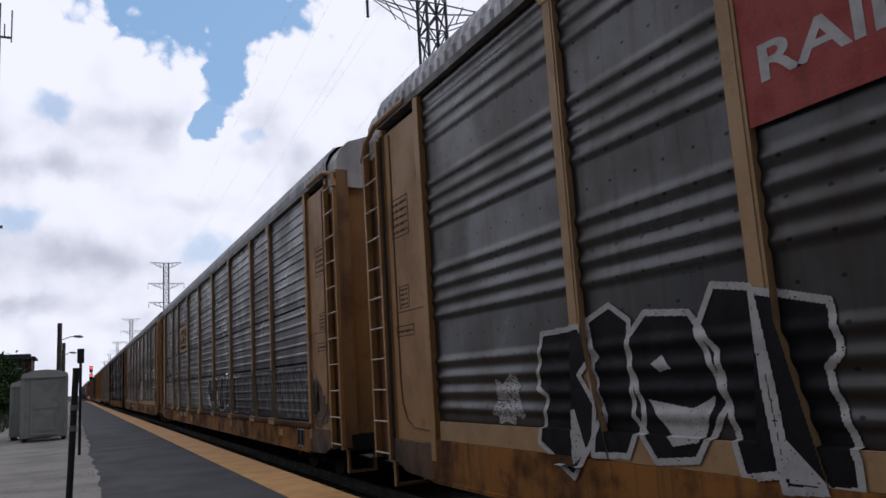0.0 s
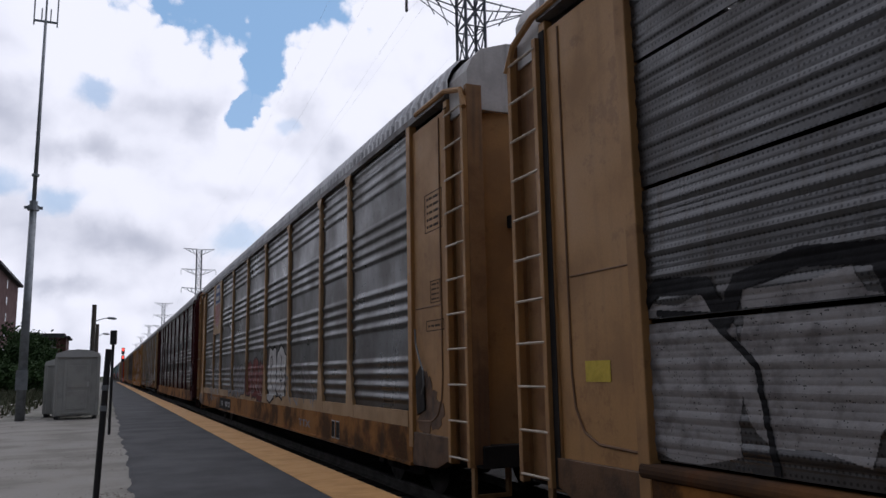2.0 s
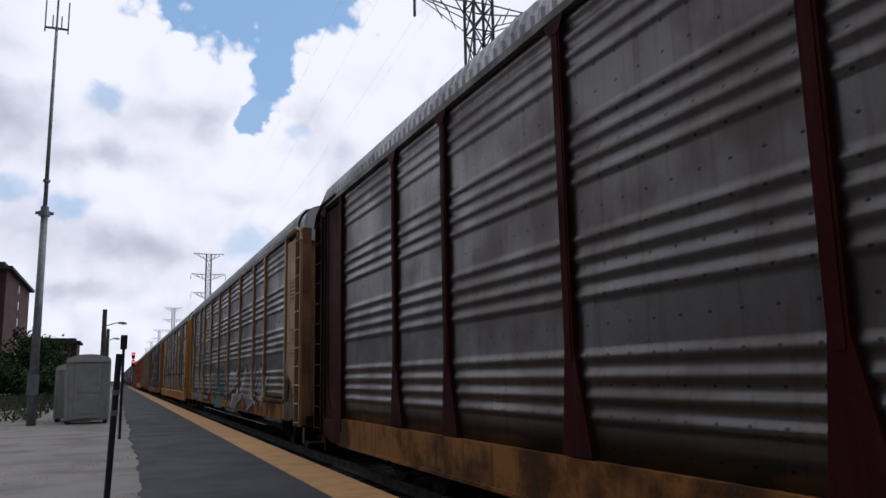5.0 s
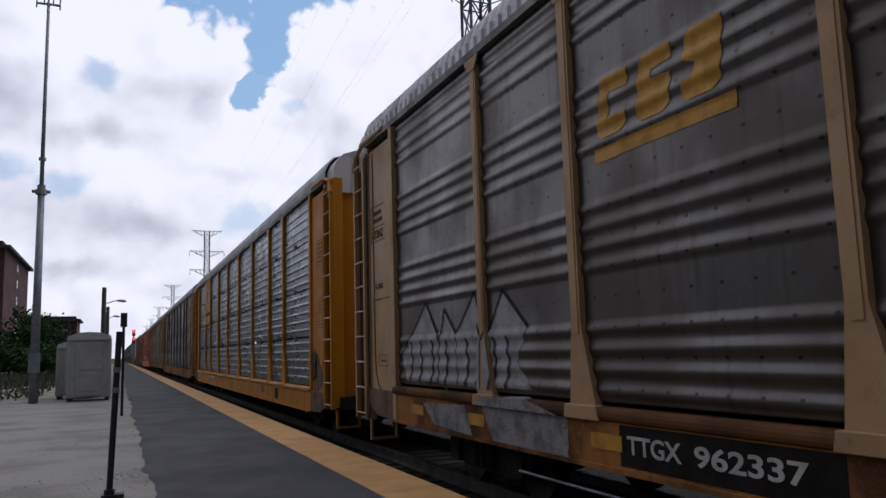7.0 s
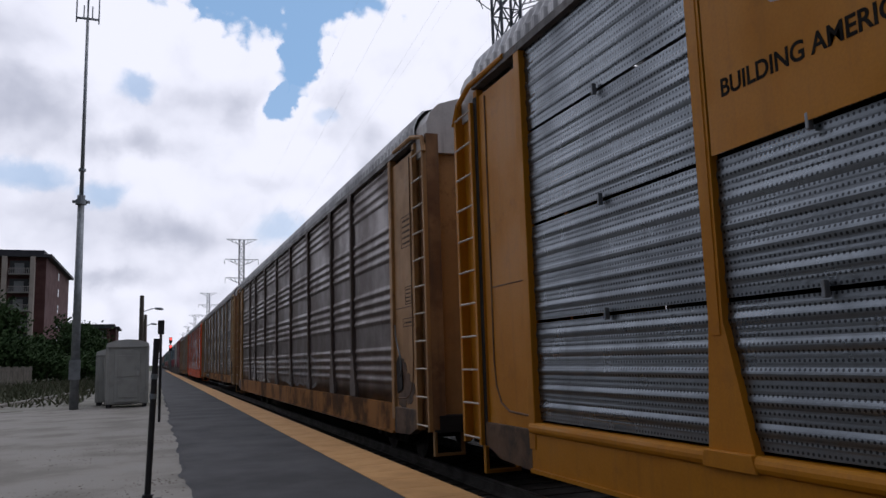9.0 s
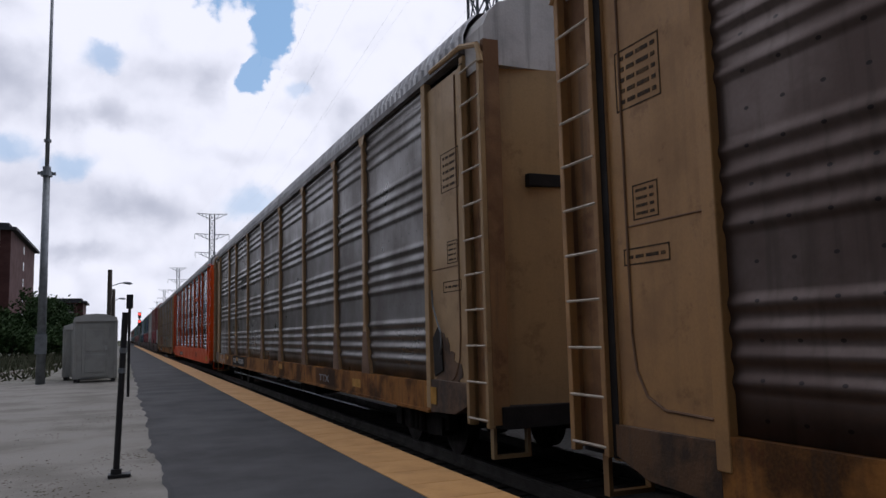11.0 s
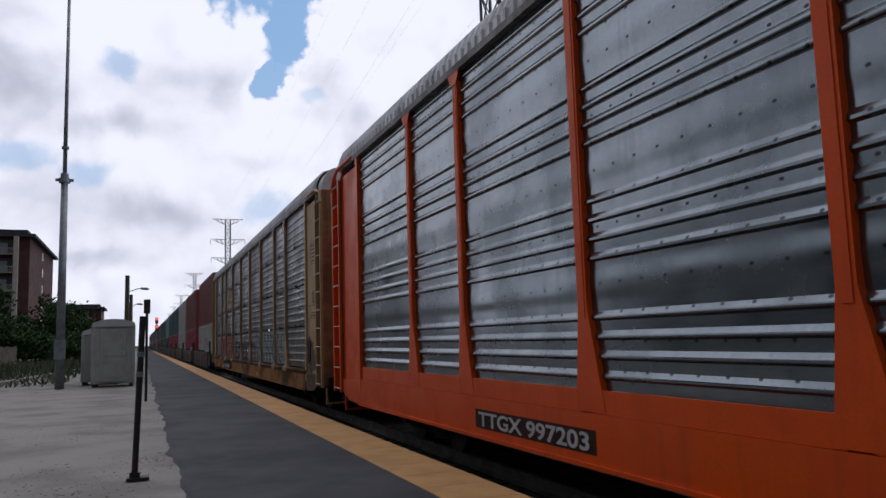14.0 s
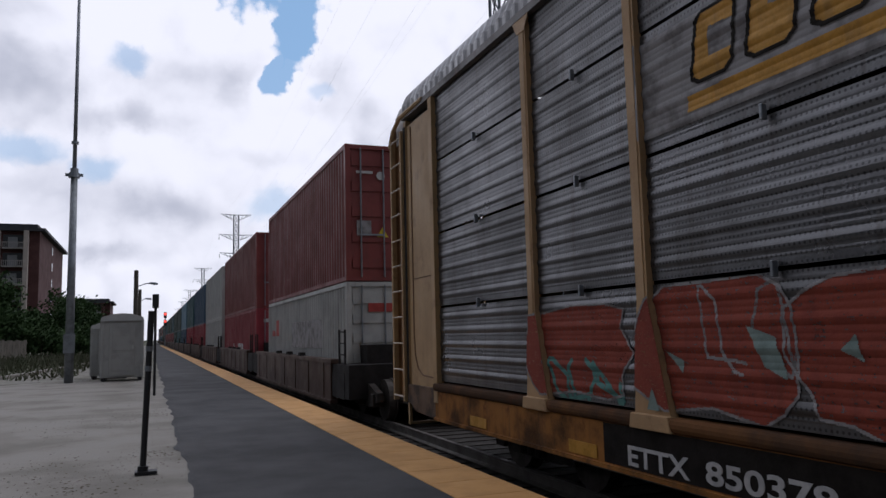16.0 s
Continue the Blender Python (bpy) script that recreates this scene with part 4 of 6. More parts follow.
def train_containers():
    rows = [("rust", "white", 12.2), ("rust", "red", 14.3), ("white", "white", 14.6), ("blue", "red", 14.6), ("teal", "red", 14.6), ("sky", "blue", 14.6), ("green", "teal", 14.6), ("green", "green", 14.6)]
    rows += [(random.choice(["green", "blue", "rust", "teal", "green"]), random.choice(["green", "rust", "blue"]), 14.6) for i in range(14)]
    y = 16.35 + SPEED * 16
    well_end, wells = well_end_mesh(), {}
    end_far = well_end.copy()
    end_far.transform(FLIP_Y)
    end_far.flip_normals()
    moving = []
    for top, low, ln in rows:
        wl = ln + 1.1 if ln > 13 else 15.4
        if wl not in wells:
            wells[wl] = well_mesh(wl)
        w = thing("well_car", "brown steel well car carrying two stacked containers", "freight car", (TRACK_X, 0, RAIL_Z), group="well car train")
        place("well_body", wells[wl], BOXES["well"][0], w)
        place("end_platform", well_end, M["under"], w)
        place("end_platform", end_far, M["under"], w, (0, wl, 0))
        b = place("bogie", CAR["bogie"], M["truck"], w, (0, 0.2, 0))
        for d in (-0.88, 0.88):
            place("wheelset", CAR["wheels"], M["wheel"], b, (0, d, 0.42))
        moving.append((w, y, 0))
        off = (wl - ln) / 2 if ln > 13 else 0.85
        for c, z, h in ((low, 0.40, 2.59), (top, 3.02, 3.2)):
            m, word = BOXES[c]
            moving.append((container(m, ln, h, (TRACK_X, 0, RAIL_Z), word + " corrugated shipping container on a well car"), y + off, z))
        y += wl + 0.75
    return moving


STACKS = train_containers()

# ---- paint on the cars: emblems, numbers, graffiti ----
STEP = 0.008


def in_poly(pts):
    def f(u, z):
        inside = np.zeros(u.shape, bool)
        for (a, b), (c, d) in zip(pts, pts[1:] + pts[:1]):
            if b != d:
                inside ^= ((b > z) != (d > z)) & (u < (c - a) * (z - b) / (d - b) + a)
        return inside
    return f


def in_stroke(pts, w):
    def f(u, z):
        best = np.full(u.shape, 9.0)
        for (a, b), (c, d) in zip(pts, pts[1:]):
            n = (c - a) ** 2 + (d - b) ** 2 + 1e-9
            s = np.clip(((u - a) * (c - a) + (z - b) * (d - b)) / n, 0, 1)
            best = np.minimum(best, np.hypot(u - a - s * (c - a), z - b - s * (d - b)))
        return best < w / 2
    return f


def any_of(shapes):
    return lambda u, z: np.logical_or.reduce([s(u, z) for s in shapes])


def spray(car, name, material, shape, u0, u1, z0, z1, lift=0.004, speckle=0.0, label=""):
    """Paint that follows the ribs, posts and sill of the car's side. u runs along the car, against its y."""
    kind, posts = car["ribs"], list(car["posts"])
    us = np.arange(u0, u1, STEP)
    zs = np.arange(z0, z1, STEP)
    uu, zz = np.meshgrid(us + STEP / 2, zs + STEP / 2)
    on = shape(uu, zz)
    if speckle:
        n = np.random.rand(*on.shape)
        n = (n + np.roll(n, 1, 1) + np.roll(n, 2, 1) + np.roll(n, 3, 1) + np.roll(n, 1, 0)) / 5
        on &= n > 0.5 - 0.32 * (1 - speckle)
    verts, faces = [], []
    for j, z in enumerate(zs):
        row = on[j]
        foot = max(0.0, (2.0 - z) / 1.0)
        near = np.zeros(us.shape, bool)
        for p in posts:
            near |= (us + p < 0.078 + 0.23 * foot) & (us + p > -0.078 - 0.10 * foot)
        if kind == "tier" and ((z - TZ0) % TIER > TIER - 0.03 or (z - TZ0) % TIER < 0.02) and z > 1.05:
            row = row & near
        code = np.where(row, np.where(near, 2, 1), 0)
        cut = np.flatnonzero(np.diff(np.concatenate([[0], code, [0]])))
        for a, b in zip(cut, cut[1:]):
            c = code[a]
            if c == 0:
                continue
            x = []
            for q in (z, z + STEP):
                if q < 0.962 + car["rise"]:
                    x.append(-SIDE - 0.022)
                elif q < (1.082 if car["lip"] else 0.97) + car["rise"]:
                    x.append(-SIDE - 0.060)
                elif car["kick"] and q < Z0 + 0.22 and c != 2:
                    x.append(-SIDE - 0.010)
                else:
                    x.append(-SIDE - 0.023 if c == 2 else -SIDE + 0.045 - rib(q, kind))
            n0 = len(verts)
            ya, yb = -(u0 + a * STEP), -(u0 + b * STEP)
            verts += [(x[0] - lift, ya, z), (x[0] - lift, yb, z), (x[1] - lift, yb, z + STEP), (x[1] - lift, ya, z + STEP)]
            faces.append((n0, n0 + 1, n0 + 2, n0 + 3))
    if not faces:
        return
    me = bpy.data.meshes.new("paint")
    me.from_pydata(verts, [], faces)
    me.materials.append(None)
    ob = place(name, me, material, car, label=label)
    if name.startswith("graffiti"):
        ob["kind"] = "stuff"


def blob(rnd, cu, cz, w, h, n=16, rough=0.14):
    pts = []
    for i in range(n):
        a = 2 * math.pi * i / n
        r = 1 + rnd.uniform(-rough, rough)
        c, s = math.cos(a), math.sin(a)
        pts.append((cu + w / 2 * r * math.copysign(abs(c) ** 0.6, c), cz + h / 2 * r * math.copysign(abs(s) ** 0.6, s)))
    return pts


def bubbles(car, seed, u0, u1, z0, z1, n, fill, line, width=0.045, speckle=0.0, inner=True):
    """A row of bubble-letter shapes with outlines."""
    rnd = random.Random(seed)
    fills, lines = [], []
    w = (u1 - u0) / n
    for i in range(n):
        pts = blob(rnd, u0 + w * (i + 0.5), (z0 + z1) / 2 + rnd.uniform(-0.06, 0.06), w * 1.02, (z1 - z0) * rnd.uniform(0.8, 0.98))
        fills.append(in_poly(pts))
        lines.append(in_stroke(pts + pts[:1], width))
        if inner:
            cu, cz = u0 + w * (i + 0.5), (z0 + z1) / 2
            q = [(cu + rnd.uniform(-0.22, 0.22) * w, cz + (j - 1.5) * 0.2 * (z1 - z0)) for j in range(4)]
            lines.append(in_stroke(q, width))
            small = blob(rnd, cu + rnd.uniform(-0.1, 0.1) * w, cz + rnd.uniform(-0.1, 0.2) * (z1 - z0), w * 0.26, (z1 - z0) * 0.2, 8)
            lines.append(in_stroke(small + small[:1], width * 0.8))
    box_ = (u0 - 0.25, u1 + 0.25, z0 - 0.15, z1 + 0.2)
    if fill:
        spray(car, "graffiti_fill", fill, any_of(fills), *box_, lift=0.004, speckle=speckle)
    if line:
        spray(car, "graffiti_line", line, any_of(lines), *box_, lift=0.008, speckle=speckle)


def scrawl(car, seed, u0, u1, z0, z1, n, line, width=0.035, speckle=0.0):
    """Loose tag strokes."""
    rnd = random.Random(seed)
    lines = []
    w = (u1 - u0) / n
    for i in range(n):
        c = u0 + w * (i + 0.5)
        pts, a = [], rnd.uniform(0, 6)
        for j in range(9):
            q = j / 8
            pts.append((c + w * 0.5 * math.sin(a + q * rnd.uniform(4, 7)) + rnd.uniform(-0.05, 0.05), z0 + (z1 - z0) * (0.5 + 0.48 * math.cos(a * 1.3 + q * rnd.uniform(5, 8)))))
        lines.append(in_stroke(pts, width))
    spray(car, "graffiti_line", line, any_of(lines), u0 - 0.3, u1 + 0.3, z0 - 0.1, z1 + 0.1, lift=0.006, speckle=speckle)


def rect(u0, u1, z0, z1):
    return lambda u, z: (u > u0) & (u < u1) & (z > z0) & (z < z1)


def emblem_blocks(car, u0, u1, z0, z1, material, edge=None):
    """Three slanting plain blocks over a bar."""
    w = (u1 - u0) / 3
    shapes, rims = [], []
    for i in range(3):
        a = u0 + i * w
        outer = [(a + 0.05, z0 + 0.24), (a + 0.12, z1 - 0.06), (a + 0.2, z1), (a + w - 0.02, z1), (a + w - 0.08, z0 + 0.26), (a + w - 0.16, z0 + 0.2), (a + 0.12, z0 + 0.2)]
        m = (z0 + z1) / 2 + 0.1
        hole = [[(a + w * 0.42, z0 + 0.36), (a + w * 0.45, z1 - 0.14), (a + w + 0.02, z1 - 0.16), (a + w + 0.02, z0 + 0.36)],
                [(a + w * 0.5, m + 0.04), (a + w * 0.5, m + 0.12), (a + w + 0.05, m + 0.14), (a + w + 0.05, m + 0.02)],
                [(a - 0.05, m - 0.12), (a - 0.05, m + 0.12), (a + w * 0.4, m), (a + w * 0.3, m - 0.1)]][i]
        o, h = in_poly(outer), in_poly(hole)
        shapes.append(lambda u, z, o=o, h=h: o(u, z) & ~h(u, z))
        rims.append(in_stroke(outer + outer[:1], 0.035))
    shapes.append(in_poly([(u0 - 0.02, z0), (u0, z0 + 0.12), (u1 + 0.05, z0 + 0.13), (u1 + 0.04, z0 + 0.01)]))
    for s in shapes:
        spray(car, "emblem_block", material, s, u0 - 0.1, u1 + 0.15, z0 - 0.05, z1 + 0.05, lift=0.006)
    for s in rims if edge else []:
        spray(car, "emblem_edge", edge, s, u0 - 0.1, u1 + 0.15, z0 - 0.05, z1 + 0.05, lift=0.009)


TURN_TEXT = Matrix(((0, 0, -1, 0), (-1, 0, 0, 0), (0, 1, 0, 0), (0, 0, 0, 1)))


def lettering(car, words, u, z, height, x, material, name="lettering", width=None):
    cu = bpy.data.curves.new("t", "FONT")
    cu.body, cu.size, cu.extrude, cu.offset = words, height / 0.70, 0.002, height * 0.03
    tmp = bpy.data.objects.new("t", cu)
    scene.collection.objects.link(tmp)
    bpy.context.view_layer.update()
    me = bpy.data.meshes.new_from_object(tmp.evaluated_get(bpy.context.evaluated_depsgraph_get()))
    bpy.data.objects.remove(tmp)
    if width:
        span = max(v.co.x for v in me.vertices)
        me.transform(Matrix.Diagonal((width / span, 1, 1, 1)))
    me.transform(TURN_TEXT)
    me.materials.clear()
    me.materials.append(None)
    return place(name, me, material, car, (x, -u, z))


def plate(car, name, material, u0, u1, z0, z1, x, thick=0.004, label=""):
    return part(name, lambda bm: box(bm, x - thick, x, -u1, -u0, z0, z1), material, car, label)


FLAT = -SIDE - 0.025          # just off the sill's face


def stencil(car, material, y0, y1, z0, z1, x, rows):
    """A framed block of small stencilled lines that cannot be read: plain bars."""
    def build(bm):
        for a, b, c, d in ((y0, y1, z0, z0 + 0.012), (y0, y1, z1 - 0.012, z1), (y0, y0 + 0.012, z0, z1), (y1 - 0.012, y1, z0, z1)):
            box(bm, x - 0.003, x, a, b, c, d)
        for i in range(rows):
            z = z0 + (z1 - z0) * (i + 0.6) / (rows + 0.6)
            y = y0 + 0.05
            k = 0
            while y < y1 - 0.1:
                w = 0.05 + 0.05 * ((i * 3 + k * 5) % 3)
                box(bm, x - 0.003, x, y, min(y + w, y1 - 0.04), z, z + 0.4 * (z1 - z0) / (rows + 1))
                y += w + 0.03
                k += 1
    ob = part("stencil", build, material, car)
    ob["kind"] = "stuff"


def paint_cars():
    c0, c1, c2, c3, c4, c5, c6, c7, c8, c9 = CARS
    white, black, grey, red, teal = M["white"], M["black_spray"], M["grey_spray"], M["red_spray"], M["teal_spray"]
    # first car: red emblem panel, big black letters with white outline
    plate(c0, "emblem_panel", M["logo_red"], -6.84, -4.25, 3.2, 4.75, -SIDE - 0.001, 0.006, "red painted emblem panel")
    lettering(c0, "RAIL", -6.74, 3.46, 0.23, -SIDE - 0.008, M["white"], width=0.98)
    plate(c0, "emblem_bar", M["white"], -6.4, -5.5, 4.0, 4.2, -SIDE - 0.007, 0.003)
    letters = [
        [(-9.40, 2.10), (-8.75, 2.12), (-8.62, 1.86), (-8.80, 1.72), (-8.55, 1.40), (-8.72, 1.16), (-8.98, 0.88), (-9.48, 1.14), (-9.36, 1.55), (-9.5, 1.62)],
        [(-8.72, 2.16), (-8.42, 2.26), (-8.20, 2.12), (-8.24, 1.86), (-8.10, 1.40), (-8.28, 1.10), (-8.70, 1.08), (-8.62, 1.5)],
        [(-8.22, 2.0), (-8.02, 2.16), (-7.58, 2.12), (-7.36, 1.84), (-7.30, 1.5), (-7.58, 1.12), (-7.98, 1.08), (-8.22, 1.4)],
        [(-7.52, 2.0), (-7.34, 2.28), (-6.98, 2.22), (-6.90, 1.6), (-6.86, 1.1), (-7.2, 1.04), (-7.30, 1.5)],
        [(-6.98, 2.20), (-6.50, 2.08), (-6.46, 1.78), (-6.56, 1.7), (-6.42, 1.2), (-6.42, 1.04), (-6.9, 1.0), (-6.96, 1.6)],
    ]
    spray(c0, "graffiti_fill", black, any_of([in_poly(p) for p in letters]), -9.7, -6.2, 0.8, 2.4)
    marks = [in_stroke(p + p[:1], 0.05) for p in letters] + [in_poly([(-8.06, 1.52), (-7.62, 1.46), (-7.4, 1.55), (-7.55, 1.24), (-7.8, 1.2)]), in_poly([(-7.98, 1.78), (-7.88, 1.84), (-7.78, 1.74), (-7.9, 1.72)]),
                                                            in_poly([(-9.02, 1.42), (-8.9, 1.44), (-8.78, 1.1), (-8.98, 0.98)]), in_poly([(-6.85, 1.3), (-6.6, 1.05), (-6.86, 1.05)])]
    spray(c0, "graffiti_line", white, any_of(marks), -9.7, -6.2, 0.8, 2.4, lift=0.009, speckle=0.12)
    spray(c0, "graffiti_line", white, in_poly(blob(random.Random(3), -10.05, 1.52, 0.5, 0.46, 18, 0.35)), -10.5, -9.6, 1.2, 1.9, speckle=0.75)
    # second car
    spray(c1, "emblem_panel", PAINT["cream"], rect(-6.9, -4.25, 3.24, 4.22), -6.95, -4.15, 3.1, 4.3, label="cream painted emblem panel")
    emblem_blocks(c1, -6.5, -4.95, 3.33, 4.08, M["logo_black"])
    hoops = [in_stroke([(u, 1.2), (u - 0.02, 1.75), (u - 0.12, 2.2), (u - 0.05, 2.42 + h), (u + 0.2, 2.48 + h), (u + 0.38, 2.36 + h), (u + 0.42, 2.0), (u + 0.3, 1.7), (u + 0.5, 1.2)], 0.035) for u, h in ((-3.55, 0.02), (-2.95, 0.05), (-2.4, 0.06))]
    hoops += [in_stroke([(-1.95, 2.3), (-1.5, 2.62), (-1.2, 2.6), (-1.05, 2.3), (-1.25, 2.1), (-1.35, 2.25)], 0.035), in_stroke([(-1.5, 2.0), (-0.9, 1.75), (-0.25, 1.3)], 0.03), in_stroke([(-1.6, 1.9), (-1.0, 1.62), (-0.6, 1.25)], 0.03),
              in_stroke([(-1.9, 2.3), (-1.85, 1.7), (-1.6, 1.45), (-1.6, 1.1)], 0.03), in_stroke([(-3.5, 1.75), (-3.1, 1.8), (-2.6, 1.65), (-2.1, 1.8)], 0.03)]
    spray(c1, "graffiti_line", white, any_of(hoops), -4.0, 0.0, 1.06, 2.75, lift=0.009, speckle=0.2)
    spray(c1, "graffiti_fill", M["dark_wash"], in_poly([(0.0, 1.05), (0.2, 1.9), (0.6, 2.06), (4.9, 2.0), (5.6, 2.1), (11.6, 2.08), (11.85, 1.7), (11.8, 1.05)]), -0.1, 12.0, 1.05, 2.12, lift=0.003)
    tall = [[(0.08, 1.65), (0.2, 1.85), (0.5, 2.08), (0.91, 2.02), (0.94, 1.7), (1.05, 1.88), (1.2, 1.84), (1.34, 1.72), (1.6, 2.05), (2.04, 1.99), (2.2, 1.4), (1.99, 1.2), (1.7, 1.22), (1.45, 1.4), (1.2, 1.2), (0.75, 1.22), (0.25, 1.3)],
            [(2.21, 1.37), (2.39, 1.83), (2.5, 2.05), (2.78, 2.09), (2.95, 2.02), (2.84, 1.6), (3.05, 1.24), (2.8, 1.12), (2.3, 1.14)],
            [(3.1, 1.2), (3.15, 1.7), (3.3, 1.78), (3.4, 2.0), (3.62, 2.04), (3.72, 1.7), (3.95, 2.04), (4.12, 2.0), (4.1, 1.4), (3.9, 1.15), (3.5, 1.3)],
            [(4.3, 1.95), (4.5, 2.06), (4.72, 2.0), (4.74, 1.5), (4.9, 1.3), (4.75, 1.12), (4.35, 1.1)]]
    spray(c1, "graffiti_fill", black, any_of([in_poly(p) for p in tall]), -0.1, 5.1, 1.06, 2.2, lift=0.006)
    spray(c1, "graffiti_line", white, any_of([in_stroke(p + p[:1], 0.04) for p in tall] + [in_poly([(0.14, 1.6), (0.3, 1.62), (0.85, 1.26), (0.5, 1.24), (0.2, 1.4)]), in_poly([(1.75, 1.5), (1.85, 1.75), (2.0, 1.6), (1.98, 1.25), (1.85, 1.3)])]), -0.1, 5.1, 1.06, 2.2, lift=0.010, speckle=0.15)
    drips = [in_stroke([(u, 1.0), (u + 0.15, 0.85), (u + 0.45, 0.62)], 0.05) for u in (0.6, 1.3, 2.4, 3.0, 3.4, 4.2, 4.9, 5.4)]
    spray(c1, "graffiti_line", grey, any_of(drips), 0.4, 6.2, 0.61, 1.04, lift=0.004, speckle=0.15)
    bubbles(c1, 13, 5.5, 7.4, 1.15, 2.1, 2, None, grey, 0.026, 0.4)
    scrawl(c1, 17, 7.3, 9.3, 1.15, 2.05, 4, grey, 0.03, 0.5)
    scrawl(c1, 18, 9.2, 11.7, 1.12, 2.1, 5, grey, 0.035, 0.55)
    scrawl(c1, 19, 9.0, 11.6, 1.12, 1.9, 6, grey, 0.05, 0.7)
    plate(c1, "reflector", M["logo_yellow"], 9.4, 9.75, 0.76, 0.90, FLAT)
    plate(c1, "reflector", M["logo_yellow"], 4.1, 4.4, 0.76, 0.90, FLAT)
    for u in (10.85, 11.06):
        plate(c1, "data_panel", M["white"], u, u + 0.2, 0.64, 0.95, FLAT)
        plate(c1, "data_panel", M["logo_black"], u + 0.015, u + 0.185, 0.66, 0.93, FLAT - 0.004)
    scrawl(c1, 14, -9.6, -4.4, 1.15, 2.3, 8, grey, 0.05, 0.5)
    spray(c1, "graffiti_fill", grey, any_of([in_poly(blob(random.Random(9), -11.3, 1.72, 1.2, 1.2)), in_poly(blob(random.Random(8), -10.2, 1.8, 1.1, 1.1))]), -12.1, -9.5, 1.05, 2.6, speckle=0.2)
    arcs = [in_stroke([(-11.95, 1.5), (-11.9, 2.1), (-11.5, 2.4), (-11.0, 2.36), (-10.85, 2.1), (-10.7, 2.35), (-10.2, 2.45), (-9.7, 2.4), (-9.6, 2.1)], 0.13), in_stroke([(-11.5, 2.2), (-11.0, 2.15), (-10.6, 1.8), (-10.5, 1.1)], 0.05)]
    spray(c1, "graffiti_line", black, any_of(arcs), -12.3, -9.4, 1.0, 2.6, lift=0.009)
    lettering(c1, "TTGX", -6.2, 0.79, 0.14, FLAT, M["white"], width=0.72)
    lettering(c1, "942710", -5.23, 0.80, 0.14, FLAT, M["white"], width=0.84)
    plate(c1, "reflector", M["logo_yellow"], -3.4, -2.9, 0.68, 0.86, FLAT)
    plate(c1, "reflector", M["logo_yellow"], -7.2, -6.8, 0.70, 0.86, FLAT)
    plate(c1, "placard", M["sticker"], -12.45, -12.1, 1.68, 1.86, -SIDE + 0.018, label="yellow placard")
    # third car: shield emblem
    plate(c2, "emblem_panel", PAINT["post"], -8.73, -7.01, 3.3, 5.2, -SIDE - 0.001, 0.006, "pale tan flat emblem panel")
    sh = [(-8.50, 4.80), (-8.38, 5.02), (-8.36, 5.16), (-7.94, 5.19), (-7.38, 5.16), (-7.36, 5.0), (-7.26, 4.78), (-7.22, 4.3), (-7.28, 3.85), (-7.47, 3.62), (-7.72, 3.58), (-7.88, 3.48), (-8.02, 3.58), (-8.27, 3.62), (-8.46, 3.88), (-8.50, 4.3)]
    hem = sorted(sh[7:])
    low = lambda u: float(np.interp(u, [q[0] for q in hem], [q[1] for q in hem]))
    part("shield", lambda bm: prism(bm, [(-u, z) for u, z in sh], 0, -SIDE - 0.011, -SIDE - 0.0075), M["white"], c2, "red, white and blue shield emblem")
    field = [(-8.46, 4.46), (-8.47, 4.80), (-8.35, 5.03), (-8.33, 5.13), (-7.94, 5.16), (-7.41, 5.13), (-7.39, 5.0), (-7.29, 4.78), (-7.26, 4.46)]
    part("shield_top", lambda bm: prism(bm, [(-u, z) for u, z in field], 0, -SIDE - 0.014, -SIDE - 0.0115), M["logo_blue"], c2)
    for i in range(7):
        a, c = -8.47 + 0.18 * i, -8.47 + 0.18 * i + 0.10
        part("shield_stripe", lambda bm: prism(bm, [(-a, low(a) + 0.03), (-c, low(c) + 0.03), (-c, 4.42), (-a, 4.42)], 0, -SIDE - 0.014, -SIDE - 0.0115), M["logo_red"], c2)
    for a, w in ((4.86, 0.72), (4.58, 0.88)):
        plate(c2, "shield_bar", M["white"], -7.88 - w / 2, -7.88 + w / 2, a, a + 0.15, -SIDE - 0.0145, 0.003)
    tag = [([(-10.25, 1.81), (-9.96, 2.08), (-9.51, 2.17)], 0.10),
           ([(-9.49, 2.17), (-9.23, 2.07)], 0.17),
           ([(-8.95, 2.05), (-8.85, 1.74), (-8.75, 1.34), (-8.58, 0.88)], 0.13),
           ([(-8.64, 1.71), (-8.40, 1.92)], 0.10),
           ([(-8.39, 1.61), (-8.20, 1.57), (-7.93, 1.73)], 0.13),
           ([(-8.25, 1.42), (-7.81, 1.43)], 0.12),
           ([(-7.87, 2.06), (-7.44, 2.28)], 0.13),
           ([(-7.87, 2.17), (-7.85, 2.01), (-7.68, 1.66), (-7.50, 1.29), (-7.41, 1.04)], 0.09),
           ([(-7.32, 1.97), (-7.29, 1.64), (-7.22, 1.42), (-7.15, 1.09)], 0.12)]
    runs = [[(-9.79, 2.08), (-9.66, 1.73), (-9.44, 1.31), (-9.33, 1.04)], [(-9.33, 1.88), (-9.12, 1.47), (-9.06, 1.08)], [(-8.62, 1.78), (-8.52, 1.56), (-8.30, 1.07)], [(-8.13, 1.37), (-7.94, 1.05)], [(-8.20, 1.89), (-8.02, 1.93), (-7.89, 2.05)]]
    haze = [[(-8.72, 2.04), (-8.30, 2.13), (-7.94, 2.10)], [(-7.84, 2.07), (-7.09, 2.14)], [(-9.38, 1.83), (-8.95, 1.79)]]
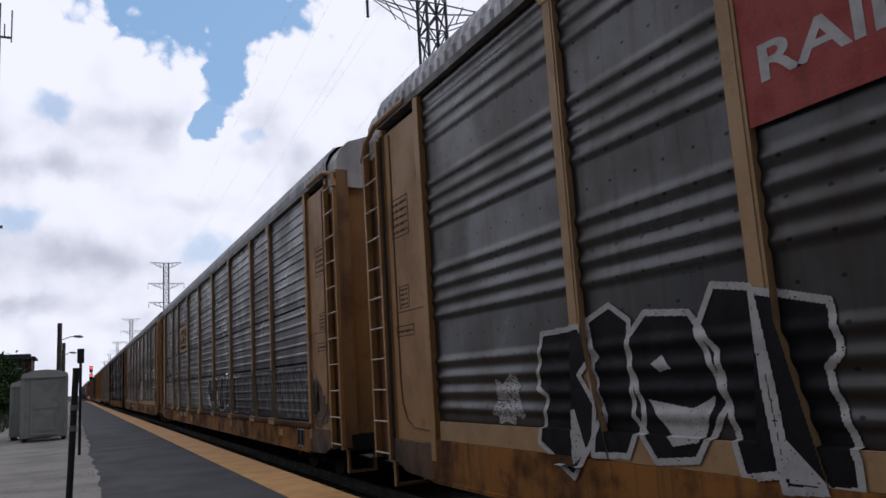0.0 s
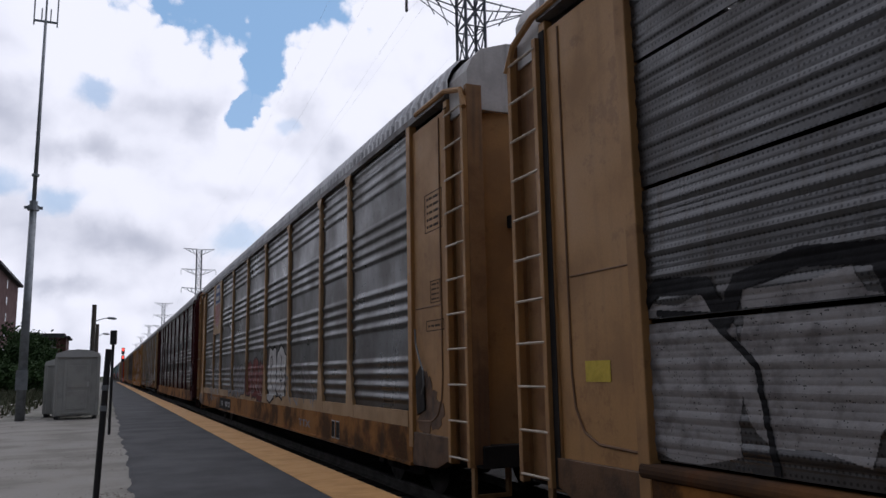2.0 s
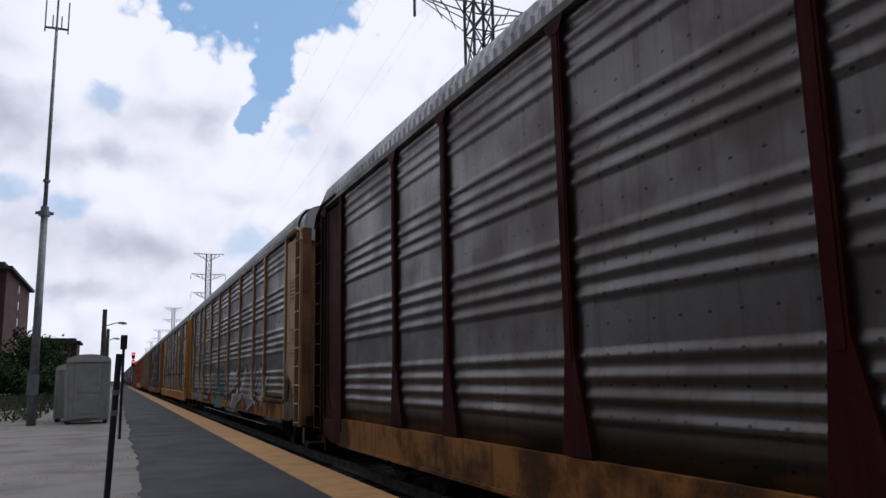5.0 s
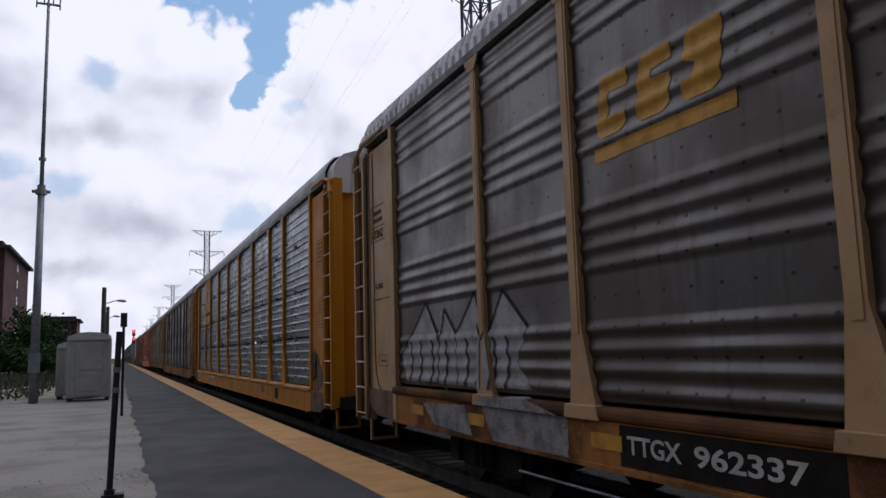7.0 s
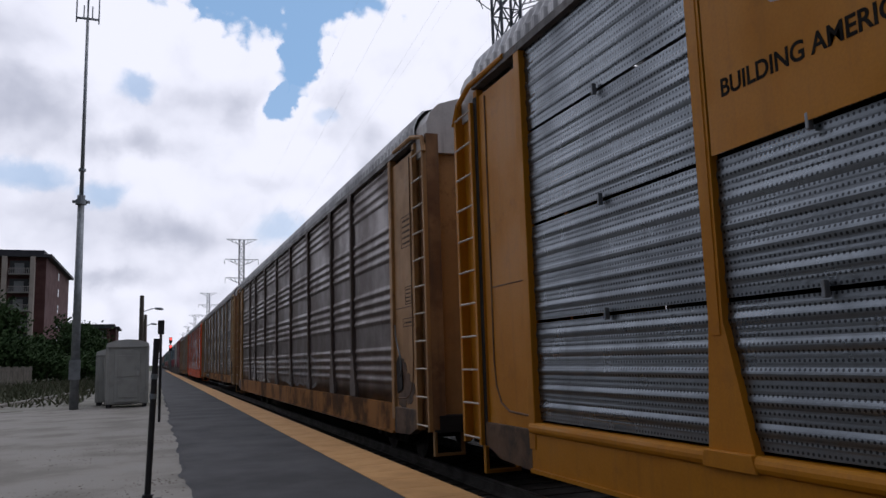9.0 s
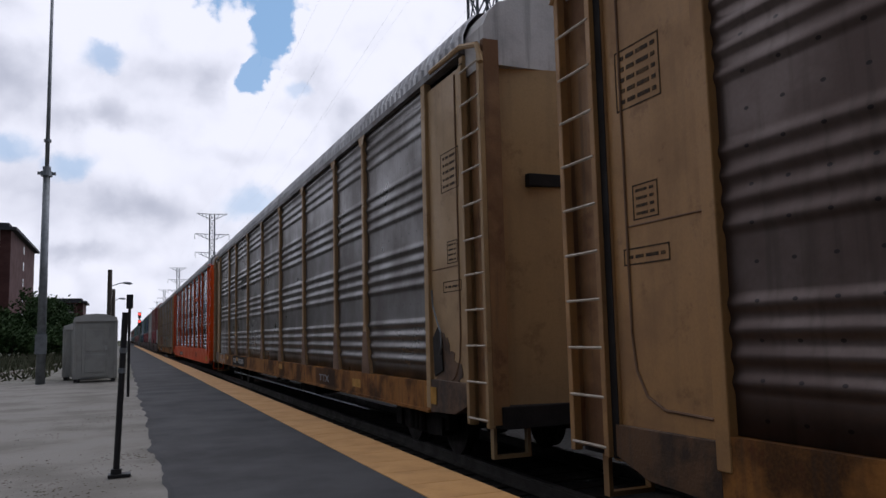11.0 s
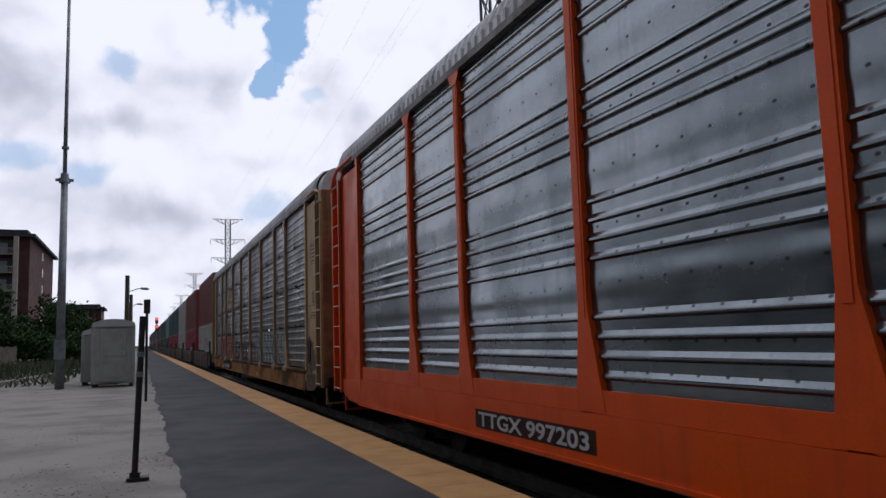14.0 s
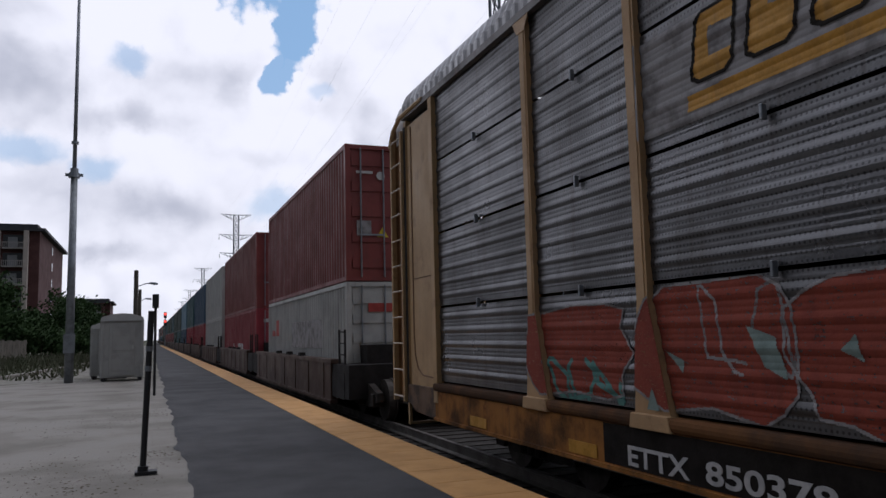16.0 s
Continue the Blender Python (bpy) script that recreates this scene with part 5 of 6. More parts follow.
    runs += [[(u, 1.34 - 0.07 * (i % 3)), (u + 0.05, 1.1), (u + 0.09, 0.86 + 0.05 * (i % 2))] for i, u in enumerate((-9.72, -9.2, -8.84, -8.42, -8.05, -7.74, -7.28))]
    spray(c2, "graffiti_line", M["pale_spray"], any_of([in_stroke(p, w) for p, w in tag] + [in_stroke(p, 0.06) for p in runs]), -10.6, -6.9, 0.75, 2.5, lift=0.006, speckle=0.25)
    spray(c2, "graffiti_fill", grey, any_of([in_stroke(p, 0.24) for p in haze]), -10.6, -6.8, 1.3, 2.5, speckle=0.5)
    knots = [[(-7.00, 1.40), (-6.92, 1.27), (-6.98, 1.12), (-6.87, 1.10)], [(-6.92, 1.48), (-6.82, 1.34), (-6.90, 1.20), (-6.77, 1.11)], [(-6.84, 1.24), (-6.72, 1.45)], [(-6.97, 1.28), (-6.75, 1.28)], [(-7.02, 1.15), (-6.82, 1.24), (-6.72, 1.13)]]
    spray(c2, "graffiti_line", black, any_of([in_stroke(p, 0.013) for p in knots]), -7.4, -6.5, 0.85, 1.7, lift=0.007, speckle=0.35)
    bubbles(c2, 22, -1.35, 1.3, 1.04, 2.2, 3, red, black, 0.04, inner=False)
    scrawl(c2, 23, -1.1, 1.2, 1.2, 2.05, 5, white, 0.022, 0.35)
    bubbles(c2, 24, -4.8, -1.4, 1.05, 2.1, 5, grey, black, 0.03, 0.35)
    bubbles(c2, 25, 1.7, 3.8, 1.12, 2.5, 2, white, black, 0.05, 0.08)
    lettering(c2, "TTX", 5.35, 0.72, 0.13, FLAT, M["grey_spray"], width=0.95)
    plate(c2, "dark_panel", M["logo_black"], -6.6, -4.05, 0.61, 0.98, -SIDE - 0.021, 0.002)
    lettering(c2, "TTGX", -6.31, 0.72, 0.16, FLAT, M["white"], width=0.56)
    lettering(c2, "907127", -5.24, 0.72, 0.16, FLAT, M["white"], width=1.08)
    for u in (7.86, 8.14):
        plate(c2, "data_panel", M["white"], u, u + 0.2, 0.64, 0.95, FLAT)
        plate(c2, "data_panel", M["logo_black"], u + 0.015, u + 0.185, 0.66, 0.93, FLAT - 0.004)
    scrawl(c2, 26, 3.9, 6.5, 1.1, 2.2, 4, grey, 0.06, 0.4)
    # fifth car
    emblem_blocks(c4, -6.56, -4.97, 3.38, 4.10, M["logo_yellow"])
    spikes = [[(-11.48, 1.72), (-10.56, 2.42), (-10.15, 1.95), (-10.2, 1.38), (-11.3, 1.36)], [(-10.1, 1.93), (-9.95, 2.3), (-9.62, 1.99), (-9.6, 1.36), (-10.15, 1.36)],
              [(-9.6, 1.99), (-9.06, 2.45), (-8.85, 1.97), (-8.9, 1.34), (-9.55, 1.36)], [(-8.8, 1.9), (-8.37, 2.42), (-7.87, 2.01), (-8.1, 1.65), (-7.8, 1.37), (-8.8, 1.36)]]
    runs4 = [in_stroke([(u, 1.9), (u + 0.05, 1.6), (u - 0.06, 1.36)], 0.05) for u in (-11.1, -10.75, -10.35, -9.9, -9.3, -9.0, -8.6, -8.3)]
    spray(c4, "graffiti_line", M["dark_wash"], any_of(runs4), -11.5, -7.5, 1.3, 2.0, lift=0.012)
    spray(c4, "graffiti_fill", M["pale_spray"], any_of([in_poly(p) for p in spikes]), -11.6, -7.5, 1.2, 2.6, speckle=0.2)
    spray(c4, "graffiti_line", black, any_of([in_stroke(p[:3], 0.035) for p in spikes]), -11.6, -7.5, 1.2, 2.6, lift=0.009, speckle=0.2)
    spray(c4, "graffiti_fill", grey, any_of([in_poly([(-10.6, 1.1), (-9.3, 1.14), (-9.1, 0.8), (-10.2, 0.84)]), in_poly([(-8.9, 1.25), (-7.9, 1.3), (-7.1, 1.14), (-7.12, 0.8), (-8.6, 0.8)])]), -10.8, -7.0, 0.79, 1.32, speckle=0.35)
    spray(c4, "graffiti_fill", grey, in_poly([(-3.3, 1.9), (-2.6, 2.15), (-1.7, 2.2), (-1.5, 1.3), (-2.9, 1.15)]), -3.4, -1.4, 1.1, 2.3, speckle=0.45)
    spray(c4, "graffiti_fill", teal, in_poly([(-1.75, 2.1), (-1.2, 2.25), (-0.6, 1.8), (-0.1, 1.9), (0.3, 1.5), (0.1, 1.2), (0.4, 0.7), (-1.9, 0.65), (-2.1, 0.9), (-1.5, 1.2)]), -2.3, 0.6, 0.62, 2.4, speckle=0.25)
    spray(c4, "graffiti_line", black, any_of([in_stroke(p + p[:1], 0.06) for p in [blob(random.Random(60 + k), -3.0 + 0.52 * k, 1.65 + 0.05 * (k % 2), 0.5, 0.85, 10, 0.35) for k in range(7)]]), -3.6, 0.8, 1.0, 2.4, lift=0.007)
    scrawl(c4, 47, -3.0, 0.3, 1.9, 2.45, 5, white, 0.025, 0.2)
    wings = [[(0.75, 1.35), (1.5, 1.62), (2.1, 1.98), (3.2, 1.94), (3.9, 2.05), (3.7, 1.7), (2.9, 1.62), (2.2, 1.4), (1.5, 1.1)], [(1.4, 0.65), (2.2, 1.0), (2.6, 0.88), (3.3, 1.2), (5.2, 1.6), (5.4, 1.2), (4.2, 1.0), (3.4, 0.62)],
             [(4.2, 1.7), (4.9, 1.86), (5.5, 2.1), (5.3, 1.75), (4.8, 1.7)], [(5.6, 1.2), (6.4, 2.3), (7.2, 2.1), (6.8, 1.4), (7.6, 1.1), (6.4, 0.8)], [(7.4, 1.4), (8.3, 2.2), (9.2, 1.8), (8.6, 1.1)]]
    spray(c4, "graffiti_fill", grey, any_of([in_poly(p) for p in wings]), 0.7, 9.4, 0.6, 2.5)
    spray(c4, "graffiti_line", white, any_of([in_stroke([(u * 0.96 + 0.1, z * 0.9 + 0.12) for u, z in p], 0.05) for p in wings] + [in_stroke(p[2:5], 0.16) for p in wings]), 0.6, 9.4, 0.65, 2.5, lift=0.010)
    spray(c4, "graffiti_line", black, any_of([in_stroke(p + p[:1], 0.08) for p in wings] + [in_stroke([(1.3, 1.1), (3.2, 1.35), (5.2, 1.75)], 0.2), in_stroke([(3.9, 1.9), (5.6, 2.2), (6.6, 1.6)], 0.12)]), 0.6, 9.4, 0.65, 2.5, lift=0.008)
    scrawl(c4, 43, 0.3, 1.3, 1.6, 2.15, 4, grey, 0.025, 0.4)
    scrawl(c4, 44, 2.2, 3.6, 2.2, 2.55, 5, grey, 0.028, 0.4)
    lettering(c4, "TTGX", -6.26, 0.93, 0.14, FLAT, M["white"], width=0.62)
    lettering(c4, "962337", -5.51, 0.93, 0.14, FLAT, M["white"], width=0.96)
    plate(c4, "dark_panel", M["logo_black"], -6.36, -4.3, 0.82, 1.15, -SIDE - 0.021, 0.002)
    for u in (-6.75, -9.2, -11.0, 1.2):
        plate(c4, "reflector", M["logo_yellow"], u, u + 0.42, 0.93, 1.06, FLAT)
    xe = -SIDE + 0.018
    lettering(c4, "AUTORACK", -12.74, 3.60, 0.14, xe, M["faded_black"], width=0.56)
    for a, z, c, e in ((-12.78, 3.55, -12.12, 3.565), (-12.78, 3.78, -12.12, 3.795), (-12.78, 4.12, -12.12, 4.135), (-12.78, 3.55, -12.765, 4.13), (-12.70, 3.86, -12.22, 3.93), (-12.66, 3.98, -12.26, 4.05), (-12.75, 2.60, -12.3, 2.612)):
        plate(c4, "stencil_bar", M["faded_black"], a, c, z, e, xe, 0.003)
    lettering(c4, "B-2052", -12.6, 2.78, 0.085, xe, M["faded_black"], width=0.36)
    stencil(c4, M["faded_ink"], 12.1, 12.5, 1.56, 1.74, xe, 1)
    # yellow car
    plate(c5, "emblem_panel", PAINT["yellow"], -8.72, -7.02, 3.2, 5.2, -SIDE - 0.012, 0.006, "yellow painted steel emblem panel")
    lettering(c5, "BUILDING AMERICA", -8.58, 3.60, 0.13, -SIDE - 0.019, M["logo_black"], width=1.5)
    oval = blob(random.Random(2), -7.85, 4.42, 0.62, 0.75, 18, 0.02)
    part("shield", lambda bm: prism(bm, [(-u, z) for u, z in oval], 0, -SIDE - 0.024, -SIDE - 0.0185), M["white"], c5, "red, white and blue shield emblem")
    for i in range(4):
        plate(c5, "shield_stripe", M["logo_red"], -8.08 + i * 0.13, -8.01 + i * 0.13, 4.15, 4.5, -SIDE - 0.0245, 0.003)
    plate(c5, "shield_top", M["logo_blue"], -8.1, -7.6, 4.5, 4.72, -SIDE - 0.0245, 0.003)
    lettering(c5, "TTGX", -7.33, 0.78, 0.14, FLAT, M["white"], width=0.94)
    lettering(c5, "982170", -6.02, 0.78, 0.14, FLAT, M["white"], width=1.16)
    lettering(c5, "91", -3.88, 0.80, 0.12, FLAT, M["white"], width=0.34)
    lettering(c5, "TTX", 5.8, 0.76, 0.16, FLAT, M["faded_ink"], width=0.62)
    for u in (7.85, 8.08):
        plate(c5, "data_panel", M["white"], u, u + 0.2, 0.64, 0.95, FLAT)
        plate(c5, "data_panel", M["logo_black"], u + 0.015, u + 0.185, 0.66, 0.93, FLAT - 0.004)
    # seventh and eighth cars
    bubbles(c6, 61, -8.3, -3.0, 1.1, 1.85, 7, None, white, 0.06, 0.3)
    bubbles(c6, 62, -0.5, 5.0, 1.1, 1.85, 7, None, grey, 0.07, 0.3)
    bubbles(c7, 71, -4.3, -2.4, 1.3, 2.3, 4, None, white, 0.04, 0.3)
    scrawl(c7, 72, -2.4, -1.75, 1.3, 1.9, 3, white, 0.035, 0.2)
    spray(c7, "graffiti_fill", grey, in_poly([(-11.45, 1.1), (-11.4, 2.05), (-10.9, 2.2), (-9.9, 2.12), (-9.8, 1.1)]), -11.6, -9.7, 1.05, 2.3, speckle=0.45)
    scrawl(c7, 73, -11.4, -9.8, 0.75, 2.1, 5, white, 0.04, 0.35)
    spray(c7, "emblem", M["logo_black"], any_of([in_poly(blob(random.Random(i), -5.6 + 0.3 * i, 3.5, 0.24, 0.18, 12, 0.1)) for i in range(4)] + [rect(-5.75, -4.4, 3.72, 3.82)]), -6.0, -4.2, 3.3, 4.0, lift=0.007)
    lettering(c7, "TTGX", -7.44, 0.89, 0.15, FLAT, M["white"], width=0.82)
    lettering(c7, "971201", -6.12, 0.89, 0.15, FLAT, M["white"], width=1.2)
    plate(c7, "dark_panel", M["logo_black"], -7.56, -4.6, 0.79, 1.13, -SIDE - 0.021, 0.002)
    for u in (-6.6, 1.37, -9.1, -11.2):
        plate(c7, "reflector", M["logo_yellow"], u, u + 0.42, 0.96, 1.08, FLAT)
    plate(c7, "dark_panel", PAINT["lip"], 5.4, 6.9, 0.80, 1.12, -SIDE - 0.021, 0.002)
    lettering(c7, "TTX", 5.68, 0.87, 0.13, FLAT, M["grey_spray"], width=0.8)
    plate(c7, "reflector", M["logo_yellow"], 8.1, 8.6, 0.88, 1.02, FLAT)
    plate(c7, "reflector", M["logo_yellow"], 11.6, 11.95, 0.86, 1.08, FLAT)
    foot = mesh_of(lambda bm: prism(bm, [(-0.098, 1.84), (0.092, 1.84), (0.168, 1.07), (-0.285, 1.07)], 0, -SIDE - 0.019, -SIDE - 0.0145))
    for y in c7["posts"]:
        place("foot_plate", foot, PAINT["rust_foot"], c7, (0, y, 0))
    # white lines on the maroon car's end door
    for i in range(5):
        xa = -1.12 + 0.165 * i
        yd = 13.345 + 0.20 * math.sin((xa + 1.49) / 1.4 * math.pi / 2)
        part("stencil_bar", lambda bm: [box(bm, xa, xa + 0.14, -yd - 0.015, -yd + 0.02, z, z + 0.06) for z in ((3.42, 3.30) if i < 4 else (3.42,))], M["white"], c3)["kind"] = "stuff"
    # orange car
    plate(c8, "dark_panel", mat("dark_red_patch", (0.06, 0.016, 0.010), 0.7, scale=3, amount=0.8, dark=(0.022, 0.012, 0.010), spec=0.15), -6.58, -4.02, 0.68, 0.90, -SIDE - 0.021, 0.002, "dark red-brown repainted number panel")
    lettering(c8, "TTGX 997203", -6.49, 0.71, 0.16, FLAT, M["white"], width=2.36)
    spray(c8, "emblem_panel", PANEL["shiny"], rect(4.25, 6.95, 3.78, 4.12), 4.2, 7.0, 3.74, 4.16, lift=0.010, label="plain galvanised emblem panel")
    for i in range(4):
        a = 4.36 + 0.62 * i
        hole = in_poly([(a + 0.18, 3.90), (a + 0.22, 4.0), (a + 0.36, 4.0), (a + 0.32, 3.90)])
        body_ = in_poly([(a, 3.84), (a + 0.08, 4.08), (a + 0.54, 4.08), (a + 0.48, 3.84)])
        spray(c8, "emblem_block", PAINT["orange"], lambda u, z: body_(u, z) & ~hole(u, z), 4.2, 7.0, 3.8, 4.12, lift=0.014)
    plate(c8, "sticker", M["sticker"], 11.38, 11.85, 0.70, 0.92, FLAT - 0.02, label="yellow warning sticker")
    for z in (0.76, 0.84):
        plate(c8, "sticker_line", M["logo_black"], 11.44, 11.78, z, z + 0.015, FLAT - 0.024, 0.002)
    lettering(c8, "TTX", 5.41, 0.80, 0.2, FLAT, M["faded_ink"], width=0.95)
    # last autorack
    spray(c9, "emblem_panel", M["grey_spray"], rect(-6.86, -4.2, 3.33, 4.16), -6.95, -4.1, 3.3, 4.2, lift=0.003)
    emblem_blocks(c9, -6.28, -4.62, 3.42, 4.14, M["logo_yellow"], M["logo_black"])
    bubbles(c9, 91, -8.98, -7.2, 1.12, 2.12, 1, M["orange_spray"], grey, 0.022, 0.3, inner=False)
    bubbles(c9, 92, -7.0, -3.9, 1.08, 2.15, 2, M["orange_spray"], grey, 0.022, 0.3, inner=False)
    scrawl(c9, 98, -6.3, -5.4, 1.4, 2.1, 2, grey, 0.025, 0.4)
    spray(c9, "graffiti_line", M["pale_teal_spray"], any_of([in_poly([(-5.85, 1.78), (-5.6, 1.7), (-5.5, 1.42), (-5.7, 1.5)]), in_poly([(-6.72, 1.6), (-6.5, 1.52), (-6.5, 1.42)]), in_poly([(-6.9, 1.12), (-6.83, 1.3), (-6.74, 1.12)]), in_poly([(-5.1, 1.62), (-5.0, 1.72), (-4.95, 1.55)])]), -7.0, -4.8, 1.05, 1.9, lift=0.011)
    scrawl(c9, 99, -8.6, -7.3, 1.1, 1.5, 3, teal, 0.05, 0.3)
    bubbles(c9, 93, -3.35, -1.5, 1.05, 1.8, 3, None, black, 0.07, 0.25)
    bubbles(c9, 97, -1.5, 2.6, 1.05, 1.75, 5, None, black, 0.15, 0.3, inner=False)
    scrawl(c9, 94, 2.7, 4.2, 1.05, 2.1, 4, grey, 0.09, 0.55)
    wash = [[(2.75, 1.1), (2.8, 1.9), (3.5, 2.08), (4.42, 2.12), (4.42, 1.1)], [(4.5, 1.1), (4.5, 2.12), (5.6, 2.05), (6.7, 2.12), (6.68, 1.1)], [(7.0, 1.1), (7.05, 2.12), (8.1, 2.05), (8.6, 2.1), (8.6, 1.1)]]
    spray(c9, "graffiti_fill", M["pale_teal_spray"], any_of([in_poly(p) for p in wash]), 2.7, 8.7, 0.98, 2.15, speckle=0.35)
    spray(c9, "graffiti_fill", M["pale_teal_spray"], any_of([rect(6.72, 6.98, 0.98, 2.0), rect(4.42, 4.52, 0.98, 1.7)]), 4.3, 7.1, 0.97, 2.1, lift=0.005)
    scrawl(c9, 96, 2.8, 8.6, 1.15, 2.05, 9, M["dark_wash"], 0.09, 0.3)
    scrawl(c9, 95, 4.6, 8.6, 1.15, 2.05, 7, white, 0.035, 0.3)
    lettering(c9, "ETTX", -7.22, 0.64, 0.16, FLAT, M["white"], width=0.78)
    lettering(c9, "850378", -6.27, 0.65, 0.16, FLAT, M["white"], width=1.12)
    plate(c9, "dark_panel", M["logo_black"], -7.56, -4.3, 0.61, 0.955, -SIDE - 0.021, 0.002)
    for u in (-8.15, 3.3, -10.5):
        plate(c9, "reflector", M["logo_yellow"], u, u + 0.48, 0.62, 0.74, FLAT)
    # stencilled data blocks at the near ends
    for k, c in enumerate(CARS):
        ink = M["white"] if k == 3 else M["faded_ink"] if k in (5, 8) else M["faded_black"]
        xs = -SIDE + 0.019
        for s in ((-1, 1) if k in (0, 6) else (-1,)):
            a, b = (-12.72, -12.16) if s < 0 else (12.16, 12.72)
            stencil(c, ink, a, b, 3.60, 4.12, xs, 5)
            stencil(c, ink, a, b, 2.30, 2.44, xs, 1)
            stencil(c, ink, a + 0.1, b - 0.15, 2.66, 2.95, xs, 4)


paint_cars()


def mark_containers():
    low, top, low2 = STACKS[1][0], STACKS[2][0], STACKS[4][0]
    x = -1.22 + 0.024
    part("faded_panel", lambda bm: box(bm, x - 0.003, x, 2.8, 7.3, 1.05, 1.8), M["grey_spray"], low, "faded grey painted-over panel")
    part("emblem", lambda bm: (box(bm, x - 0.003, x, 9.9, 10.5, 1.4, 1.95), box(bm, x - 0.003, x, 10.7, 11.4, 1.4, 1.6)), M["logo_red"], low)
    part("door_marking", lambda bm: box(bm, -0.7, 0.6, 0.028, 0.034, 1.9, 2.1), M["logo_red"], low)
    for y, w in ((5.0, 0.5), (5.7, 0.35), (6.2, 0.35), (6.7, 0.35), (9.0, 0.3)):
        part("marking", lambda bm: box(bm, x - 0.003, x, y, y + w, 0.75, 1.1), M["white"], low2)
    part("door_marking", lambda bm: box(bm, -0.9, -0.5, 0.028, 0.034, 2.0, 2.15), M["white"], low2)
    part("warning_triangle", lambda bm: prism(bm, [(-0.47, 1.02), (-0.19, 1.02), (-0.33, 1.26)], 1, 0.026, 0.034), M["sticker"], top, "yellow warning triangle")
    part("door_marking", lambda bm: box(bm, -0.95, -0.55, 0.028, 0.034, 2.52, 2.58), M["white"], top)
    part("round_mark", lambda bm: tube(bm, (-0.36, 0.026, 2.48), (-0.36, 0.034, 2.48), 0.1, 14), M["white"], top)
    part("faded_panel", lambda bm: box(bm, -0.95, -0.6, 0.028, 0.034, 1.05, 1.4), M["grey_spray"], top)
    for w in [q[0] for q in STACKS[::3][:6]]:
        for y in (5.2, 7.2, 9.2):
            part("lock", lambda bm: prism(bm, [(y - 0.16, 1.24), (y + 0.16, 1.24), (y + 0.1, 1.33), (y - 0.1, 1.33)], 0, -1.52, -1.36), M["under"], w)


mark_containers()



# ---- beside the platform ----
def pylon(at, turn=0):
    """Lattice transmission tower with three cross-arms."""
    p = thing("transmission_tower", "grey steel lattice transmission tower with three cross-arms", "pylon", pose(*at, 0, 0, turn), group="transmission towers")

    def wid(z):
        return 3.0 - 2.25 * z / 17 if z < 17 else 0.75

    def bar(bm, a, b, r=0.09):
        tube(bm, a, b, r, 4)

    def tower(bm):
        levels = [0, 6, 11, 15.5, 19.5, 23, 26, 28, 30, 32, 34, 36, 38, 40]
        for a, b in zip(levels, levels[1:]):
            wa, wb = wid(a), wid(b)
            ca = [(-wa, -wa), (wa, -wa), (wa, wa), (-wa, wa)]
            cb = [(-wb, -wb), (wb, -wb), (wb, wb), (-wb, wb)]
            for i in range(4):
                j = (i + 1) % 4
                bar(bm, (*ca[i], a), (*cb[i], b), 0.12)
                bar(bm, (*ca[i], a), (*cb[j], b), 0.06)
                bar(bm, (*ca[j], a), (*cb[i], b), 0.06)
                bar(bm, (*cb[i], b), (*cb[j], b), 0.06)
    part("tower", tower, M["lattice"], p)
    for z, half in ((28, 4.9), (33.7, 5.1), (40, 4.6)):
        def arm(bm):
            for s in (-1, 1):
                for y in (-1, 1):
                    bar(bm, (s * 0.75, y * 0.75, z), (s * half, 0, z + 0.2), 0.06)
                    bar(bm, (s * 0.75, y * 0.75, z - 1.6), (s * half, 0, z + 0.2), 0.045)
                    for q in (0.3, 0.6):
                        x = s + (s * half - s) * q
                        bar(bm, (x, y * (1 - q), z + 0.2 * q), (s + (s * half - s) * (q - 0.2), y * (1.2 - q), z - 1.6 * (1.2 - q)), 0.05)
        part("cross_arm", arm, M["lattice"], p)
        for s in (-1, 1):
            def ins(bm):
                for i in range(9):
                    tube(bm, (s * half, 0, z - 0.1 - 0.16 * i), (s * half, 0, z - 0.2 - 0.16 * i), 0.13, 8, 0.05)
            if z < 40:
                part("insulator", ins, M["black_iron"], p)
    return p


TOWERS = [(22.8, 46.3, -0.86), (24.8, 243, -0.86), (27.0, 435, -0.86), (29.3, 630, -0.86), (31.5, 825, -0.86), (33.5, 1020, -0.86), (20.6, -150, -0.86)]
for t_at in TOWERS:
    pylon(t_at)


def wires():
    order = [TOWERS[6], *TOWERS[:6]]
    for z, half in ((26.5, 4.9), (32.2, 5.1), (40.0, 4.6)):
        for s in (-1, 1):
            cu = bpy.data.curves.new("c", "CURVE")
            cu.dimensions, cu.bevel_depth, cu.bevel_resolution = "3D", 0.005, 1
            for a, b in zip(order, order[1:]):
                sp = cu.splines.new("POLY")
                sp.points.add(24)
                for i in range(25):
                    q = i / 24
                    sp.points[i].co = (a[0] + (b[0] - a[0]) * q + s * half, a[1] + (b[1] - a[1]) * q, -0.86 + z - 4 * 5.0 * q * (1 - q), 1)
            cu.materials.append(M["wire"])
            tagged(new("power_line", cu), "thin grey overhead power line between towers", "cable", group="power lines")


wires()


